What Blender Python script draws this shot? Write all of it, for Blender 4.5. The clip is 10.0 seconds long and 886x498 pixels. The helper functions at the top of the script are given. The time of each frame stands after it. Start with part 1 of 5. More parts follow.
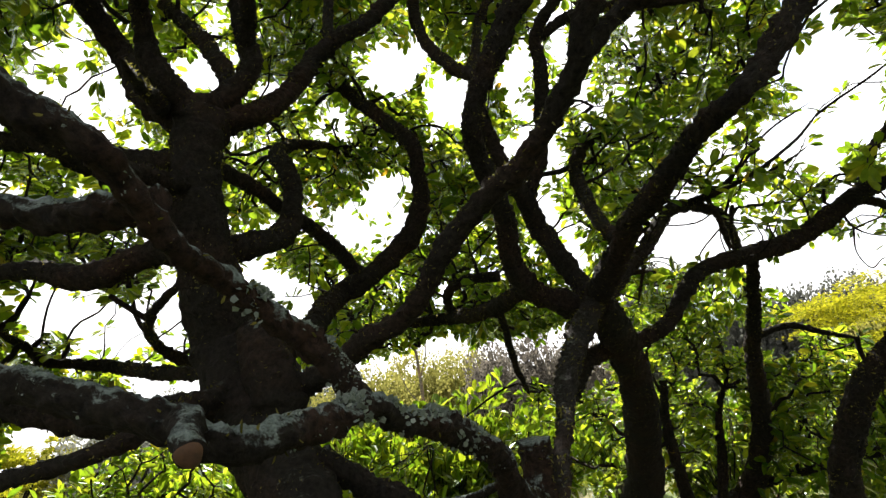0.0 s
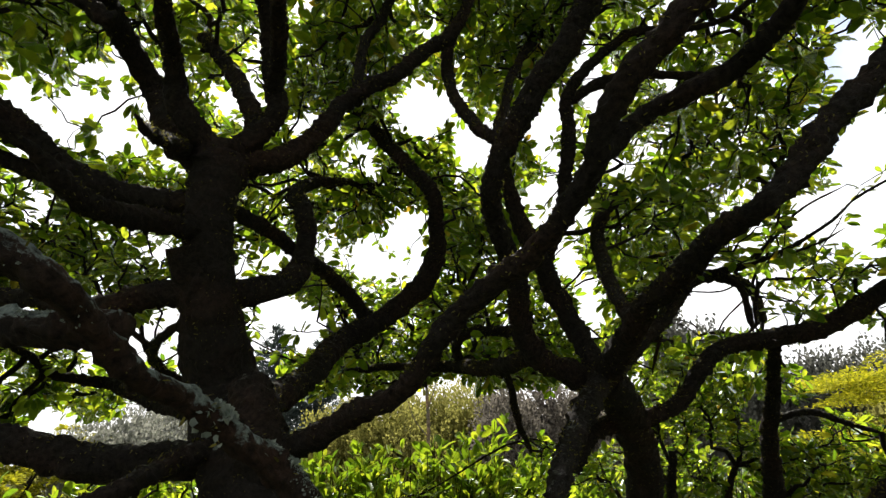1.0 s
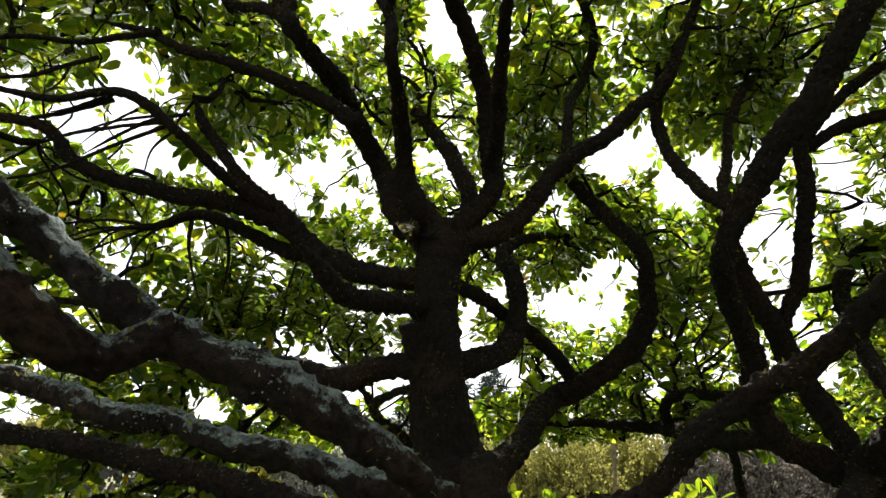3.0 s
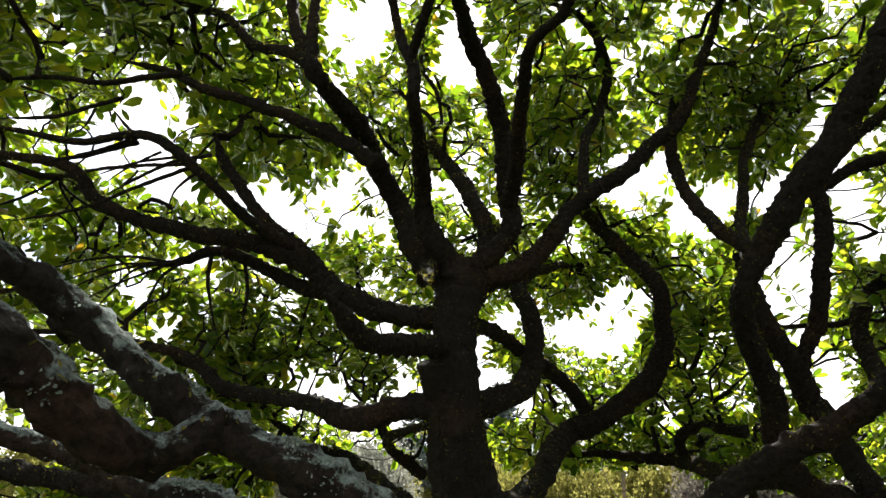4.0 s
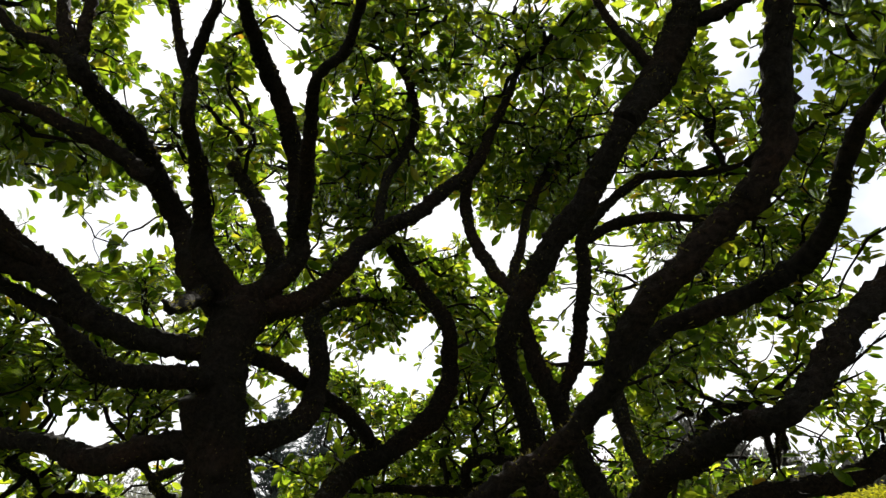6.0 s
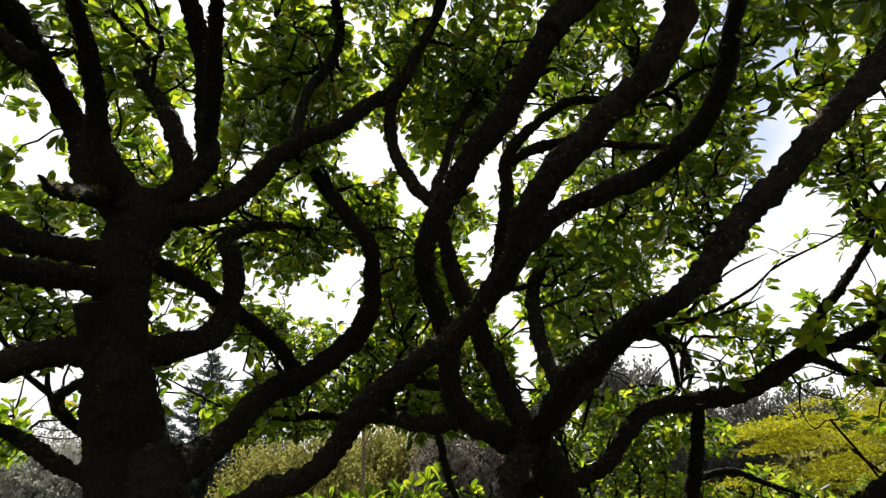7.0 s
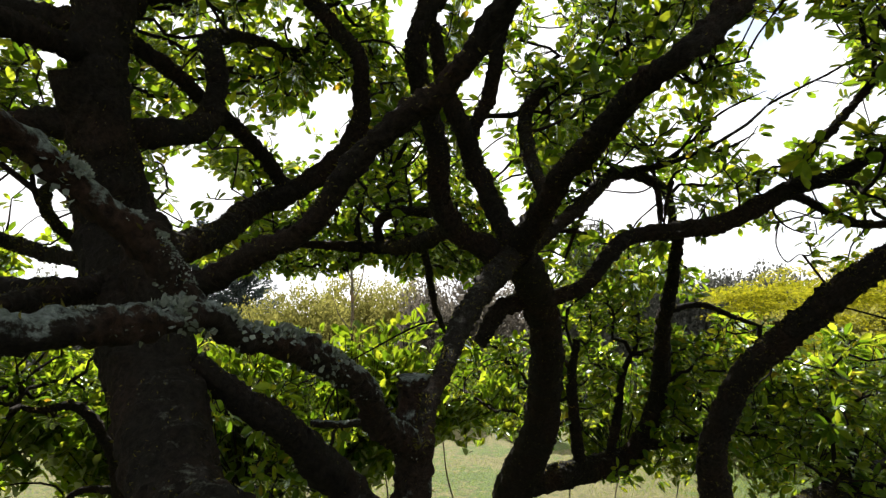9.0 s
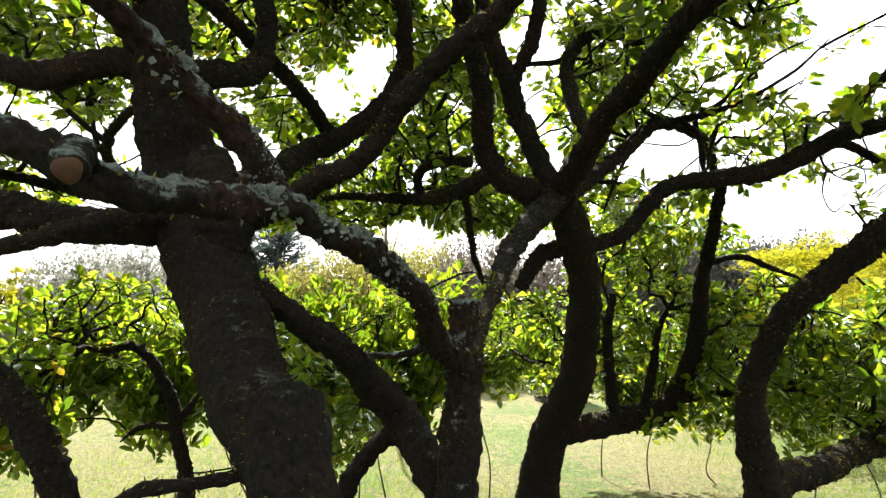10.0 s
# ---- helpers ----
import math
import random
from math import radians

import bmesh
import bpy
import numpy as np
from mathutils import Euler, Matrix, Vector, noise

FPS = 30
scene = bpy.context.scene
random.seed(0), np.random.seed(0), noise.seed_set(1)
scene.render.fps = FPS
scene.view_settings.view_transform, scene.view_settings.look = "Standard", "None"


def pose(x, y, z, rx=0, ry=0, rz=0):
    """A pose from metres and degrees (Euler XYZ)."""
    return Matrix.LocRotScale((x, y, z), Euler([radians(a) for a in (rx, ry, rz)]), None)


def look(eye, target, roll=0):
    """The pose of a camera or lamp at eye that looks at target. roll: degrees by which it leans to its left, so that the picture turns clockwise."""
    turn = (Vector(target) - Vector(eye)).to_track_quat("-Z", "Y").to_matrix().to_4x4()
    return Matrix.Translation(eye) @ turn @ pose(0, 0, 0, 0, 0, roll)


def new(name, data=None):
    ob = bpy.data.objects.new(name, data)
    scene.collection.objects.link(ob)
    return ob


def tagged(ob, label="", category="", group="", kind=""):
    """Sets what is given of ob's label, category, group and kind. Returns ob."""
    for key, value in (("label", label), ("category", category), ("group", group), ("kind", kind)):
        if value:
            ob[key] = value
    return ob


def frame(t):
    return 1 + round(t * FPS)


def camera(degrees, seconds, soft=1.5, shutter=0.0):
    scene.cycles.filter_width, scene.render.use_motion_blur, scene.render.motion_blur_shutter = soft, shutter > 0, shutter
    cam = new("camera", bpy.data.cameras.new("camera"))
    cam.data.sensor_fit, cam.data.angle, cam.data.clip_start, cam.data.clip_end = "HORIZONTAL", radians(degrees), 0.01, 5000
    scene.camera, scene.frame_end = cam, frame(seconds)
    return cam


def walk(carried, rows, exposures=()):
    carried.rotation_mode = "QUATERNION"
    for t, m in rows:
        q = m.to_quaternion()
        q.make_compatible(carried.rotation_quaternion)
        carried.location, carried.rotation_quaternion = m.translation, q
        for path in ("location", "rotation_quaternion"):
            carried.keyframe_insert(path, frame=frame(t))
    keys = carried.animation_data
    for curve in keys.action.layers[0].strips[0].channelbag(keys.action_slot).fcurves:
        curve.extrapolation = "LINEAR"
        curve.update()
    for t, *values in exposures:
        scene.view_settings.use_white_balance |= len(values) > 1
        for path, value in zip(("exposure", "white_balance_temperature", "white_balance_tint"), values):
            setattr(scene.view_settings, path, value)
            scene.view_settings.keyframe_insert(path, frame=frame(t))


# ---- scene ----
cam = camera(75.3, 10.0, 1.36)
# seconds, eye, yaw to the left, pitch up, roll
PATH = [
    (0, (0.001, 0.002, 1.651), -2.01, 16.57, -8.84),
    (0.5, (0.048, -0.003, 1.688), -0.40, 18.97, -7.10),
    (1, (0.054, -0.001, 1.764), 0.29, 19.07, -2.66),
    (1.5, (0.035, 0.002, 1.792), 1.43, 20.67, -0.15),
    (2, (0.007, -0.033, 1.855), 6.43, 21.42, 1.20),
    (2.5, (-0.021, -0.054, 1.880), 13.08, 21.75, 2.02),
    (2.7, (-0.039, -0.055, 1.886), 15.56, 21.57, 2.38),
    (3.8, (-0.105, -0.106, 1.928), 21.00, 21.98, 3.89),
    (4, (-0.094, -0.108, 1.952), 18.98, 22.87, 3.36),
    (4.5, (-0.076, -0.109, 1.983), 14.26, 26.30, 2.75),
    (5, (-0.028, -0.112, 1.988), 9.22, 28.09, 1.99),
    (5.5, (-0.020, -0.119, 2.006), 5.56, 27.83, 1.12),
    (6, (0.048, -0.086, 1.956), 1.32, 26.55, -0.25),
    (6.2, (0.054, -0.078, 1.933), -1.42, 25.99, -1.16),
    (7.3, (0.111, -0.002, 1.813), -5.74, 20.12, -2.06),
    (7.5, (0.110, 0.001, 1.785), -6.28, 18.89, -2.12),
    (8, (0.114, 0.030, 1.736), -7.80, 15.08, -1.63),
    (8.5, (0.105, 0.050, 1.695), -7.89, 12.15, -1.23),
    (9, (0.100, 0.056, 1.643), -6.23, 9.84, -0.59),
    (9.5, (0.085, 0.047, 1.606), -5.59, 8.23, -0.22),
    (10, (0.056, 0.024, 1.556), -3.11, 6.61, 0.05),
]

# seconds and stops of the camera's own exposure
LIGHTER = [(0, 1.75), (1, 1.27), (2, 1.46), (2.5, 1.4), (4, 1.75), (4.5, 1.4), (5, 0.95), (6, 0.95), (7.5, 0.95), (8.5, 1.16), (9, 1.3), (9.5, 1.72), (10, 2.2)]


def held(eye, yaw, pitch, roll):
    yaw, pitch = radians(yaw), radians(pitch)
    way = Vector((-math.sin(yaw) * math.cos(pitch), math.cos(yaw) * math.cos(pitch), math.sin(pitch)))
    return look(eye, Vector(eye) + 2 * way, roll)


walk(cam, [(t, held(eye, yaw, pitch, roll)) for t, eye, yaw, pitch, roll in PATH],
     [(t, stops) for t, stops in LIGHTER])

# ---- light ----
SUN_EL, SUN_AZ = 48.0, -7.0
world = bpy.data.worlds.new("sky")
scene.world = world
world.use_nodes = True
wn, wl = world.node_tree.nodes, world.node_tree.links
wn.clear()
sky = wn.new("ShaderNodeTexSky")
sky.sky_type, sky.sun_disc = "NISHITA", False
sky.sun_elevation, sky.sun_rotation = radians(SUN_EL), radians(SUN_AZ)
sky.air_density, sky.dust_density = 1.0, 2.0
cloud = wn.new("ShaderNodeTexNoise")
cloud.inputs["Scale"].default_value, cloud.inputs["Detail"].default_value = 2.6, 5
ramp = wn.new("ShaderNodeValToRGB")
ramp.color_ramp.elements[0].position, ramp.color_ramp.elements[1].position = 0.32, 0.44
ramp.color_ramp.elements[0].color = (0.2, 0.2, 0.2, 1)
haze = wn.new("ShaderNodeMix")
haze.data_type = "RGBA"
haze.inputs[7].default_value = (7.6, 7.6, 7.7, 1)
back = wn.new("ShaderNodeBackground")
back.inputs["Strength"].default_value = 0.085
wout = wn.new("ShaderNodeOutputWorld")
wl.new(cloud.outputs["Fac"], ramp.inputs["Fac"])
wl.new(ramp.outputs["Color"], haze.inputs[0])
wl.new(sky.outputs["Color"], haze.inputs[6])
wl.new(haze.outputs[2], back.inputs["Color"])
wl.new(back.outputs["Background"], wout.inputs["Surface"])
sun_data = bpy.data.lights.new("sun", "SUN")
sun_data.energy, sun_data.angle, sun_data.color = 5.0, radians(0.53), (1.0, 0.95, 0.86)
sun = new("sun", sun_data)
sun_way = Vector((math.sin(radians(SUN_AZ)) * math.cos(radians(SUN_EL)), math.cos(radians(SUN_AZ)) * math.cos(radians(SUN_EL)), math.sin(radians(SUN_EL))))
sun.matrix_world = look(sun_way * 60, (0, 0, 0))


# ---- materials ----
def material(name):
    m = bpy.data.materials.new(name)
    m.use_nodes = True
    n, l = m.node_tree.nodes, m.node_tree.links
    return m, n, l, n["Principled BSDF"]


def noise_node(n, l, scale, detail=6.0, rough=0.6, coord=None):
    t = n.new("ShaderNodeTexNoise")
    t.inputs["Scale"].default_value, t.inputs["Detail"].default_value, t.inputs["Roughness"].default_value = scale, detail, rough
    if coord is None:
        coord = n.new("ShaderNodeTexCoord").outputs["Object"]
    l.new(coord, t.inputs["Vector"])
    return t


def ramp_node(n, l, source, stops):
    r = n.new("ShaderNodeValToRGB")
    while len(r.color_ramp.elements) < len(stops):
        r.color_ramp.elements.new(0.5)
    for e, (at, c) in zip(r.color_ramp.elements, stops):
        e.position, e.color = at, (*c, 1)
    l.new(source, r.inputs["Fac"])
    return r


def mix_node(n, l, fac, a, b):
    x = n.new("ShaderNodeMix")
    x.data_type = "RGBA"
    l.new(fac, x.inputs[0])
    l.new(a, x.inputs[6])
    l.new(b, x.inputs[7])
    return x.outputs[2]


def bark_material(name, dark, light, lichen, lichen_from, patch_scale=48):
    m, n, l, b = material(name)
    co = n.new("ShaderNodeTexCoord").outputs["Object"]
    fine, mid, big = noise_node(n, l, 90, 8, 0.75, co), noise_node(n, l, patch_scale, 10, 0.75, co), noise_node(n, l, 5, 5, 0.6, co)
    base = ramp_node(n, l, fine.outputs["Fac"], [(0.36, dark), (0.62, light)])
    red = ramp_node(n, l, big.outputs["Fac"], [(0.45, (0.75, 0.75, 0.75)), (0.7, (1.5, 1.0, 0.82))])
    mul = n.new("ShaderNodeMix")
    mul.data_type, mul.blend_type = "RGBA", "MULTIPLY"
    mul.inputs[0].default_value = 1.0
    l.new(base.outputs["Color"], mul.inputs[6])
    l.new(red.outputs["Color"], mul.inputs[7])
    pale = ramp_node(n, l, fine.outputs["Fac"], [(0.38, tuple(0.2 * v for v in lichen)), (0.6, lichen)])
    facing = n.new("ShaderNodeSeparateXYZ")
    l.new(n.new("ShaderNodeNewGeometry").outputs["Normal"], facing.inputs[0])
    crust = n.new("ShaderNodeMath")
    crust.operation = "MULTIPLY_ADD"
    crust.inputs[1].default_value = 0.2
    l.new(facing.outputs["Z"], crust.inputs[0])
    l.new(mid.outputs["Fac"], crust.inputs[2])
    patch = ramp_node(n, l, crust.outputs[0], [(lichen_from, (0, 0, 0)), (lichen_from + 0.07, (1, 1, 1))])
    l.new(mix_node(n, l, patch.outputs["Color"], mul.outputs[2], pale.outputs["Color"]), b.inputs["Base Color"])
    b.inputs["Roughness"].default_value = 0.92
    b.inputs["Specular IOR Level"].default_value = 0.15
    add = n.new("ShaderNodeMath")
    add.operation = "ADD"
    l.new(fine.outputs["Fac"], add.inputs[0])
    l.new(mid.outputs["Fac"], add.inputs[1])
    bump = n.new("ShaderNodeBump")
    bump.inputs["Strength"].default_value, bump.inputs["Distance"].default_value = 0.9, 0.012
    l.new(add.outputs[0], bump.inputs["Height"])
    l.new(bump.outputs["Normal"], b.inputs["Normal"])
    return m


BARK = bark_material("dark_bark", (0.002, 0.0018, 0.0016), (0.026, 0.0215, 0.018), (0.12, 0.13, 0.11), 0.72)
PALE_BARK = bark_material("pale_bark", (0.06, 0.055, 0.04), (0.2, 0.18, 0.13), (0.25, 0.25, 0.2), 0.7)
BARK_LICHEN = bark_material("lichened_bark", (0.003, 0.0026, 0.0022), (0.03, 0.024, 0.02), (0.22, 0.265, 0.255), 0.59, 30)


def leaf_material(name, tones, passed, gloss=0.35, shine=0.6):
    """Waxy leaf: a glossy coat over a body that lets light through."""
    m, n, l, b = material(name)
    n.remove(b)
    geo = n.new("ShaderNodeNewGeometry")
    info = n.new("ShaderNodeObjectInfo")
    rnd = n.new("ShaderNodeMath")
    rnd.operation = "ADD"
    l.new(geo.outputs["Random Per Island"], rnd.inputs[0])
    l.new(info.outputs["Random"], rnd.inputs[1])
    frac = n.new("ShaderNodeMath")
    frac.operation = "FRACT"
    l.new(rnd.outputs[0], frac.inputs[0])
    tone = ramp_node(n, l, frac.outputs[0], tones)
    lit = ramp_node(n, l, frac.outputs[0], passed)
    spots = noise_node(n, l, 40, 4, 0.6)
    shade = ramp_node(n, l, spots.outputs["Fac"], [(0.3, (0.7, 0.7, 0.7)), (0.7, (1.1, 1.1, 1.1))])
    for r in (tone, lit):
        r_mul = n.new("ShaderNodeMix")
        r_mul.data_type, r_mul.blend_type = "RGBA", "MULTIPLY"
        r_mul.inputs[0].default_value = 1.0
        l.new(r.outputs["Color"], r_mul.inputs[6])
        l.new(shade.outputs["Color"], r_mul.inputs[7])
        if r is tone:
            dif = n.new("ShaderNodeBsdfDiffuse")
            l.new(r_mul.outputs[2], dif.inputs["Color"])
        else:
            tra = n.new("ShaderNodeBsdfTranslucent")
            l.new(r_mul.outputs[2], tra.inputs["Color"])
    glo = n.new("ShaderNodeBsdfGlossy")
    glo.inputs["Roughness"].default_value = gloss
    glo.inputs["Color"].default_value = (0.8, 0.85, 0.8, 1)
    fres = n.new("ShaderNodeFresnel")
    fres.inputs["IOR"].default_value = 1.3
    a, c = n.new("ShaderNodeMixShader"), n.new("ShaderNodeMixShader")
    a.inputs[0].default_value = 0.6
    l.new(dif.outputs[0], a.inputs[1])
    l.new(tra.outputs[0], a.inputs[2])
    coat = n.new("ShaderNodeMath")
    coat.operation = "MULTIPLY"
    coat.inputs[1].default_value = shine
    l.new(fres.outputs[0], coat.inputs[0])
    l.new(coat.outputs[0], c.inputs[0])
    l.new(a.outputs[0], c.inputs[1])
    l.new(glo.outputs[0], c.inputs[2])
    l.new(c.outputs[0], n["Material Output"].inputs["Surface"])
    return m


LEAF = leaf_material("broad_leaf", [(0.0, (0.022, 0.058, 0.006)), (0.75, (0.055, 0.105, 0.011)), (0.975, (0.11, 0.14, 0.014)), (1.0, (0.2, 0.13, 0.03))],
                     [(0.0, (0.1, 0.2, 0.008)), (0.45, (0.25, 0.38, 0.016)), (0.92, (0.52, 0.59, 0.03)), (0.985, (0.58, 0.54, 0.03)), (1.0, (0.5, 0.3, 0.02))], 0.27, 0.68)
HEDGE = leaf_material("hedge_leaf", [(0.0, (0.04, 0.085, 0.007)), (1.0, (0.1, 0.135, 0.014))], [(0.0, (0.11, 0.21, 0.008)), (0.7, (0.26, 0.36, 0.014)), (1.0, (0.44, 0.48, 0.022))], 0.35, 0.22)
YELLOW = leaf_material("golden_foliage", [(0.0, (0.2, 0.22, 0.014)), (1.0, (0.58, 0.53, 0.04))], [(0.0, (0.12, 0.14, 0.005)), (1.0, (0.42, 0.39, 0.018))], 0.6, 0.03)
OLIVE = leaf_material("olive_foliage", [(0.0, (0.09, 0.09, 0.025)), (1.0, (0.22, 0.205, 0.065))], [(0.0, (0.16, 0.16, 0.035)), (1.0, (0.32, 0.3, 0.08))], 0.6, 0.03)
SILVER = leaf_material("silver_foliage", [(0.0, (0.12, 0.125, 0.11)), (1.0, (0.3, 0.3, 0.27))], [(0.0, (0.12, 0.13, 0.1)), (1.0, (0.25, 0.25, 0.21))], 0.6, 0.03)
GREY = leaf_material("grey_foliage", [(0.0, (0.05, 0.05, 0.046)), (1.0, (0.14, 0.14, 0.125))], [(0.0, (0.06, 0.065, 0.055)), (1.0, (0.13, 0.13, 0.11))], 0.6, 0.03)
MAUVE = leaf_material("mauve_grey_foliage", [(0.0, (0.06, 0.052, 0.046)), (1.0, (0.23, 0.2, 0.175))], [(0.0, (0.06, 0.056, 0.045)), (1.0, (0.18, 0.16, 0.13))], 0.6, 0.03)
MOSS = leaf_material("bark_moss", [(0.0, (0.02, 0.022, 0.007)), (1.0, (0.1, 0.09, 0.03))], [(0.0, (0.07, 0.075, 0.012)), (1.0, (0.32, 0.28, 0.06))], 0.8, 0.02)
LICHEN = leaf_material("leafy_lichen", [(0.0, (0.16, 0.19, 0.175)), (1.0, (0.42, 0.47, 0.44))], [(0.0, (0.08, 0.1, 0.08)), (1.0, (0.2, 0.24, 0.2))], 0.8, 0.02)
NEEDLE = leaf_material("conifer_needles", [(0.0, (0.035, 0.042, 0.045)), (1.0, (0.09, 0.1, 0.105))], [(0.0, (0.03, 0.045, 0.035)), (1.0, (0.05, 0.07, 0.06))], 0.6, 0.05)


def grass_material():
    m, n, l, b = material("lawn")
    co = n.new("ShaderNodeTexCoord").outputs["Object"]
    fine, mid, big = noise_node(n, l, 28, 8, 0.8, co), noise_node(n, l, 6, 8, 0.75, co), noise_node(n, l, 0.5, 4, 0.5, co)
    green = ramp_node(n, l, fine.outputs["Fac"], [(0.38, (0.014, 0.03, 0.003)), (0.6, (0.09, 0.135, 0.013))])
    dry = ramp_node(n, l, fine.outputs["Fac"], [(0.38, (0.04, 0.036, 0.011)), (0.6, (0.17, 0.155, 0.05))])
    add = n.new("ShaderNodeMath")
    add.operation = "ADD"
    l.new(mid.outputs["Fac"], add.inputs[0])
    l.new(big.outputs["Fac"], add.inputs[1])
    f = ramp_node(n, l, add.outputs[0], [(0.94, (0, 0, 0)), (1.22, (1, 1, 1))])
    l.new(mix_node(n, l, f.outputs["Color"], green.outputs["Color"], dry.outputs["Color"]), b.inputs["Base Color"])
    b.inputs["Roughness"].default_value = 0.95
    bump = n.new("ShaderNodeBump")
    bump.inputs["Strength"].default_value, bump.inputs["Distance"].default_value = 1.0, 0.03
    l.new(fine.outputs["Fac"], bump.inputs["Height"])
    l.new(bump.outputs["Normal"], b.inputs["Normal"])
    return m


LAWN = grass_material()


# ---- building helpers ----
def part(name, mesh, mat, parent, label=""):
    ob = new(name, mesh)
    if mat and not mesh.materials:
        mesh.materials.append(mat)
    ob.parent = parent
    if label:
        ob["label"] = label
    return ob


def mesh_of(name, verts, faces, smooth=True):
    me = bpy.data.meshes.new(name)
    me.from_pydata(verts, [], faces)
    if smooth:
        me.polygons.foreach_set("use_smooth", [True] * len(me.polygons))
    me.update()
    return me


def smooth_line(nodes, step):
    """Catmull-Rom through (x, y, z, r) nodes, sampled about every step metres."""
    p = np.array(nodes, float)
    p = np.vstack([2 * p[0] - p[1], p, 2 * p[-1] - p[-2]])
    p[0, 3], p[-1, 3] = p[1, 3], p[-2, 3]
    out = []
    for a, b, c, d in zip(p[:-3], p[1:-2], p[2:-1], p[3:]):
        n = max(2, int(np.linalg.norm(c[:3] - b[:3]) / step))
        for u in np.arange(n) / n:
            out.append(0.5 * (2 * b + (c - a) * u + (2 * a - 5 * b + 4 * c - d) * u * u + (3 * b - a - 3 * c + d) * u ** 3))
    out.append(p[-2])
    out = np.array(out)
    out[:, 3] = np.maximum(out[:, 3], 0.002)
    return out


def tube(name, line, sides=12, rough=0.12, seed=0.0, girth=1.0):
    """A closed, lumpy tube along a line of (x, y, z, r)."""
    verts, faces = [], []
    up = Vector((0.3, 0.2, 1)).normalized()
    for i, row in enumerate(line):
        a, b = line[max(i - 1, 0)][:3], line[min(i + 1, len(line) - 1)][:3]
        t = Vector(b - a).normalized()
        u = (up - t * up.dot(t)).normalized()
        up = u
        w = t.cross(u)
        c, r = Vector(row[:3]), row[3]
        for k in range(sides):
            g = 2 * math.pi * k / sides
            way = u * math.cos(g) + w * math.sin(g)
            at = c + way * r
            lump = noise.noise(at * (0.9 / max(r, 0.012)) + Vector((seed, 0, 0))) + 0.5 * noise.noise(at * (2.3 / max(r, 0.012)) + Vector((0, seed, 0)))
            grain = 75 if r < 0.04 else 34
            flake = max(0.0, noise.noise(at * grain) - 0.05) * 0.016 + noise.noise(at * 2 * grain) * 0.004
            verts.append(c + way * (r * (girth + rough * lump) + flake * min(1.0, r / 0.028)))
    n = len(line)
    for i in range(n - 1):
        for k in range(sides):
            k2 = (k + 1) % sides
            faces.append((i * sides + k, i * sides + k2, (i + 1) * sides + k2, (i + 1) * sides + k))
    verts += [Vector(line[0][:3]), Vector(line[-1][:3])]
    for k in range(sides):
        k2 = (k + 1) % sides
        faces.append((k2, k, n * sides))
        faces.append(((n - 1) * sides + k, (n - 1) * sides + k2, n * sides + 1))
    return mesh_of(name, verts, faces)


# ---- ground ----
ground_verts, ground_faces, GN = [], [], 90
edge = [math.copysign(abs(v) ** 2.6, v) * 900 for v in np.linspace(-1, 1, GN)]
for gy in edge:
    for gx in edge:
        ground_verts.append((gx, gy + 6, 0.05 * noise.noise((gx * 0.25, gy * 0.25, 0)) if abs(gx) + abs(gy) < 120 else 0))
for j in range(GN - 1):
    for i in range(GN - 1):
        a = j * GN + i
        ground_faces.append((a, a + 1, a + GN + 1, a + GN))
ground = new("ground", mesh_of("ground", ground_verts, ground_faces))
ground.data.materials.append(LAWN)
tagged(ground, "sunlit patchy lawn, green with dry straw patches", "lawn", kind="structure")

# ---- trees ----
TREES, LINES = {}, []
LABELS = {
    "A": "gnarled broadleaf tree with thick dark trunk and fan of limbs",
    "P": "low crooked tree with lichen-covered grey limbs",
    "C": "spreading broadleaf tree with forked dark trunk on lawn",
    "R": "curving mossy-barked tree stem rising from the lawn",
    "S": "slender pale-barked sapling beyond the leafy hedge",
    "T": "slender twisted sapling with leafy side twigs",
}


def limb(tree, name, nodes, mat=None):
    if tree not in TREES:
        root = new("tree")
        root.location = (nodes[0][0], nodes[0][1], 0)
        TREES[tree] = tagged(root, LABELS[tree], "tree", "trees of the thicket")
    root = TREES[tree]
    near = min((Vector(q[:3]) - Vector((0, 0, 1.8))).length for q in nodes) < 0.8
    big = max(r for *_, r in nodes)
    line = smooth_line(nodes, 0.006 if near else 0.009)
    for row in line[2:-2]:
        bend = noise.noise_vector(Vector(row[:3]) * 6.5) + 0.5 * noise.noise_vector(Vector(row[:3]) * 15)
        row[:3] += np.array(bend) * min(0.35 * row[3], 0.009)
        row[3] *= 1 + (0.05 if big > 0.08 else 0.13) * noise.noise(Vector(row[:3]) * 11)
    LINES.append((tree, line[:: 2 if near else 1]))
    if nodes[-1][3] < 0.021 and name != "trunk":
        line[-10:, 3] *= np.linspace(1, 0.3, 10)
    local = line.copy()
    local[:, :3] -= np.array(root.location)
    sides = 52 if big > 0.08 else 36 if near else 26 if big > 0.045 else 18 if big > 0.02 else 9
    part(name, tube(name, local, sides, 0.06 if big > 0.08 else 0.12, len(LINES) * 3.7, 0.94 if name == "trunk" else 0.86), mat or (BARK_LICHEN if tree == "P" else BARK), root)


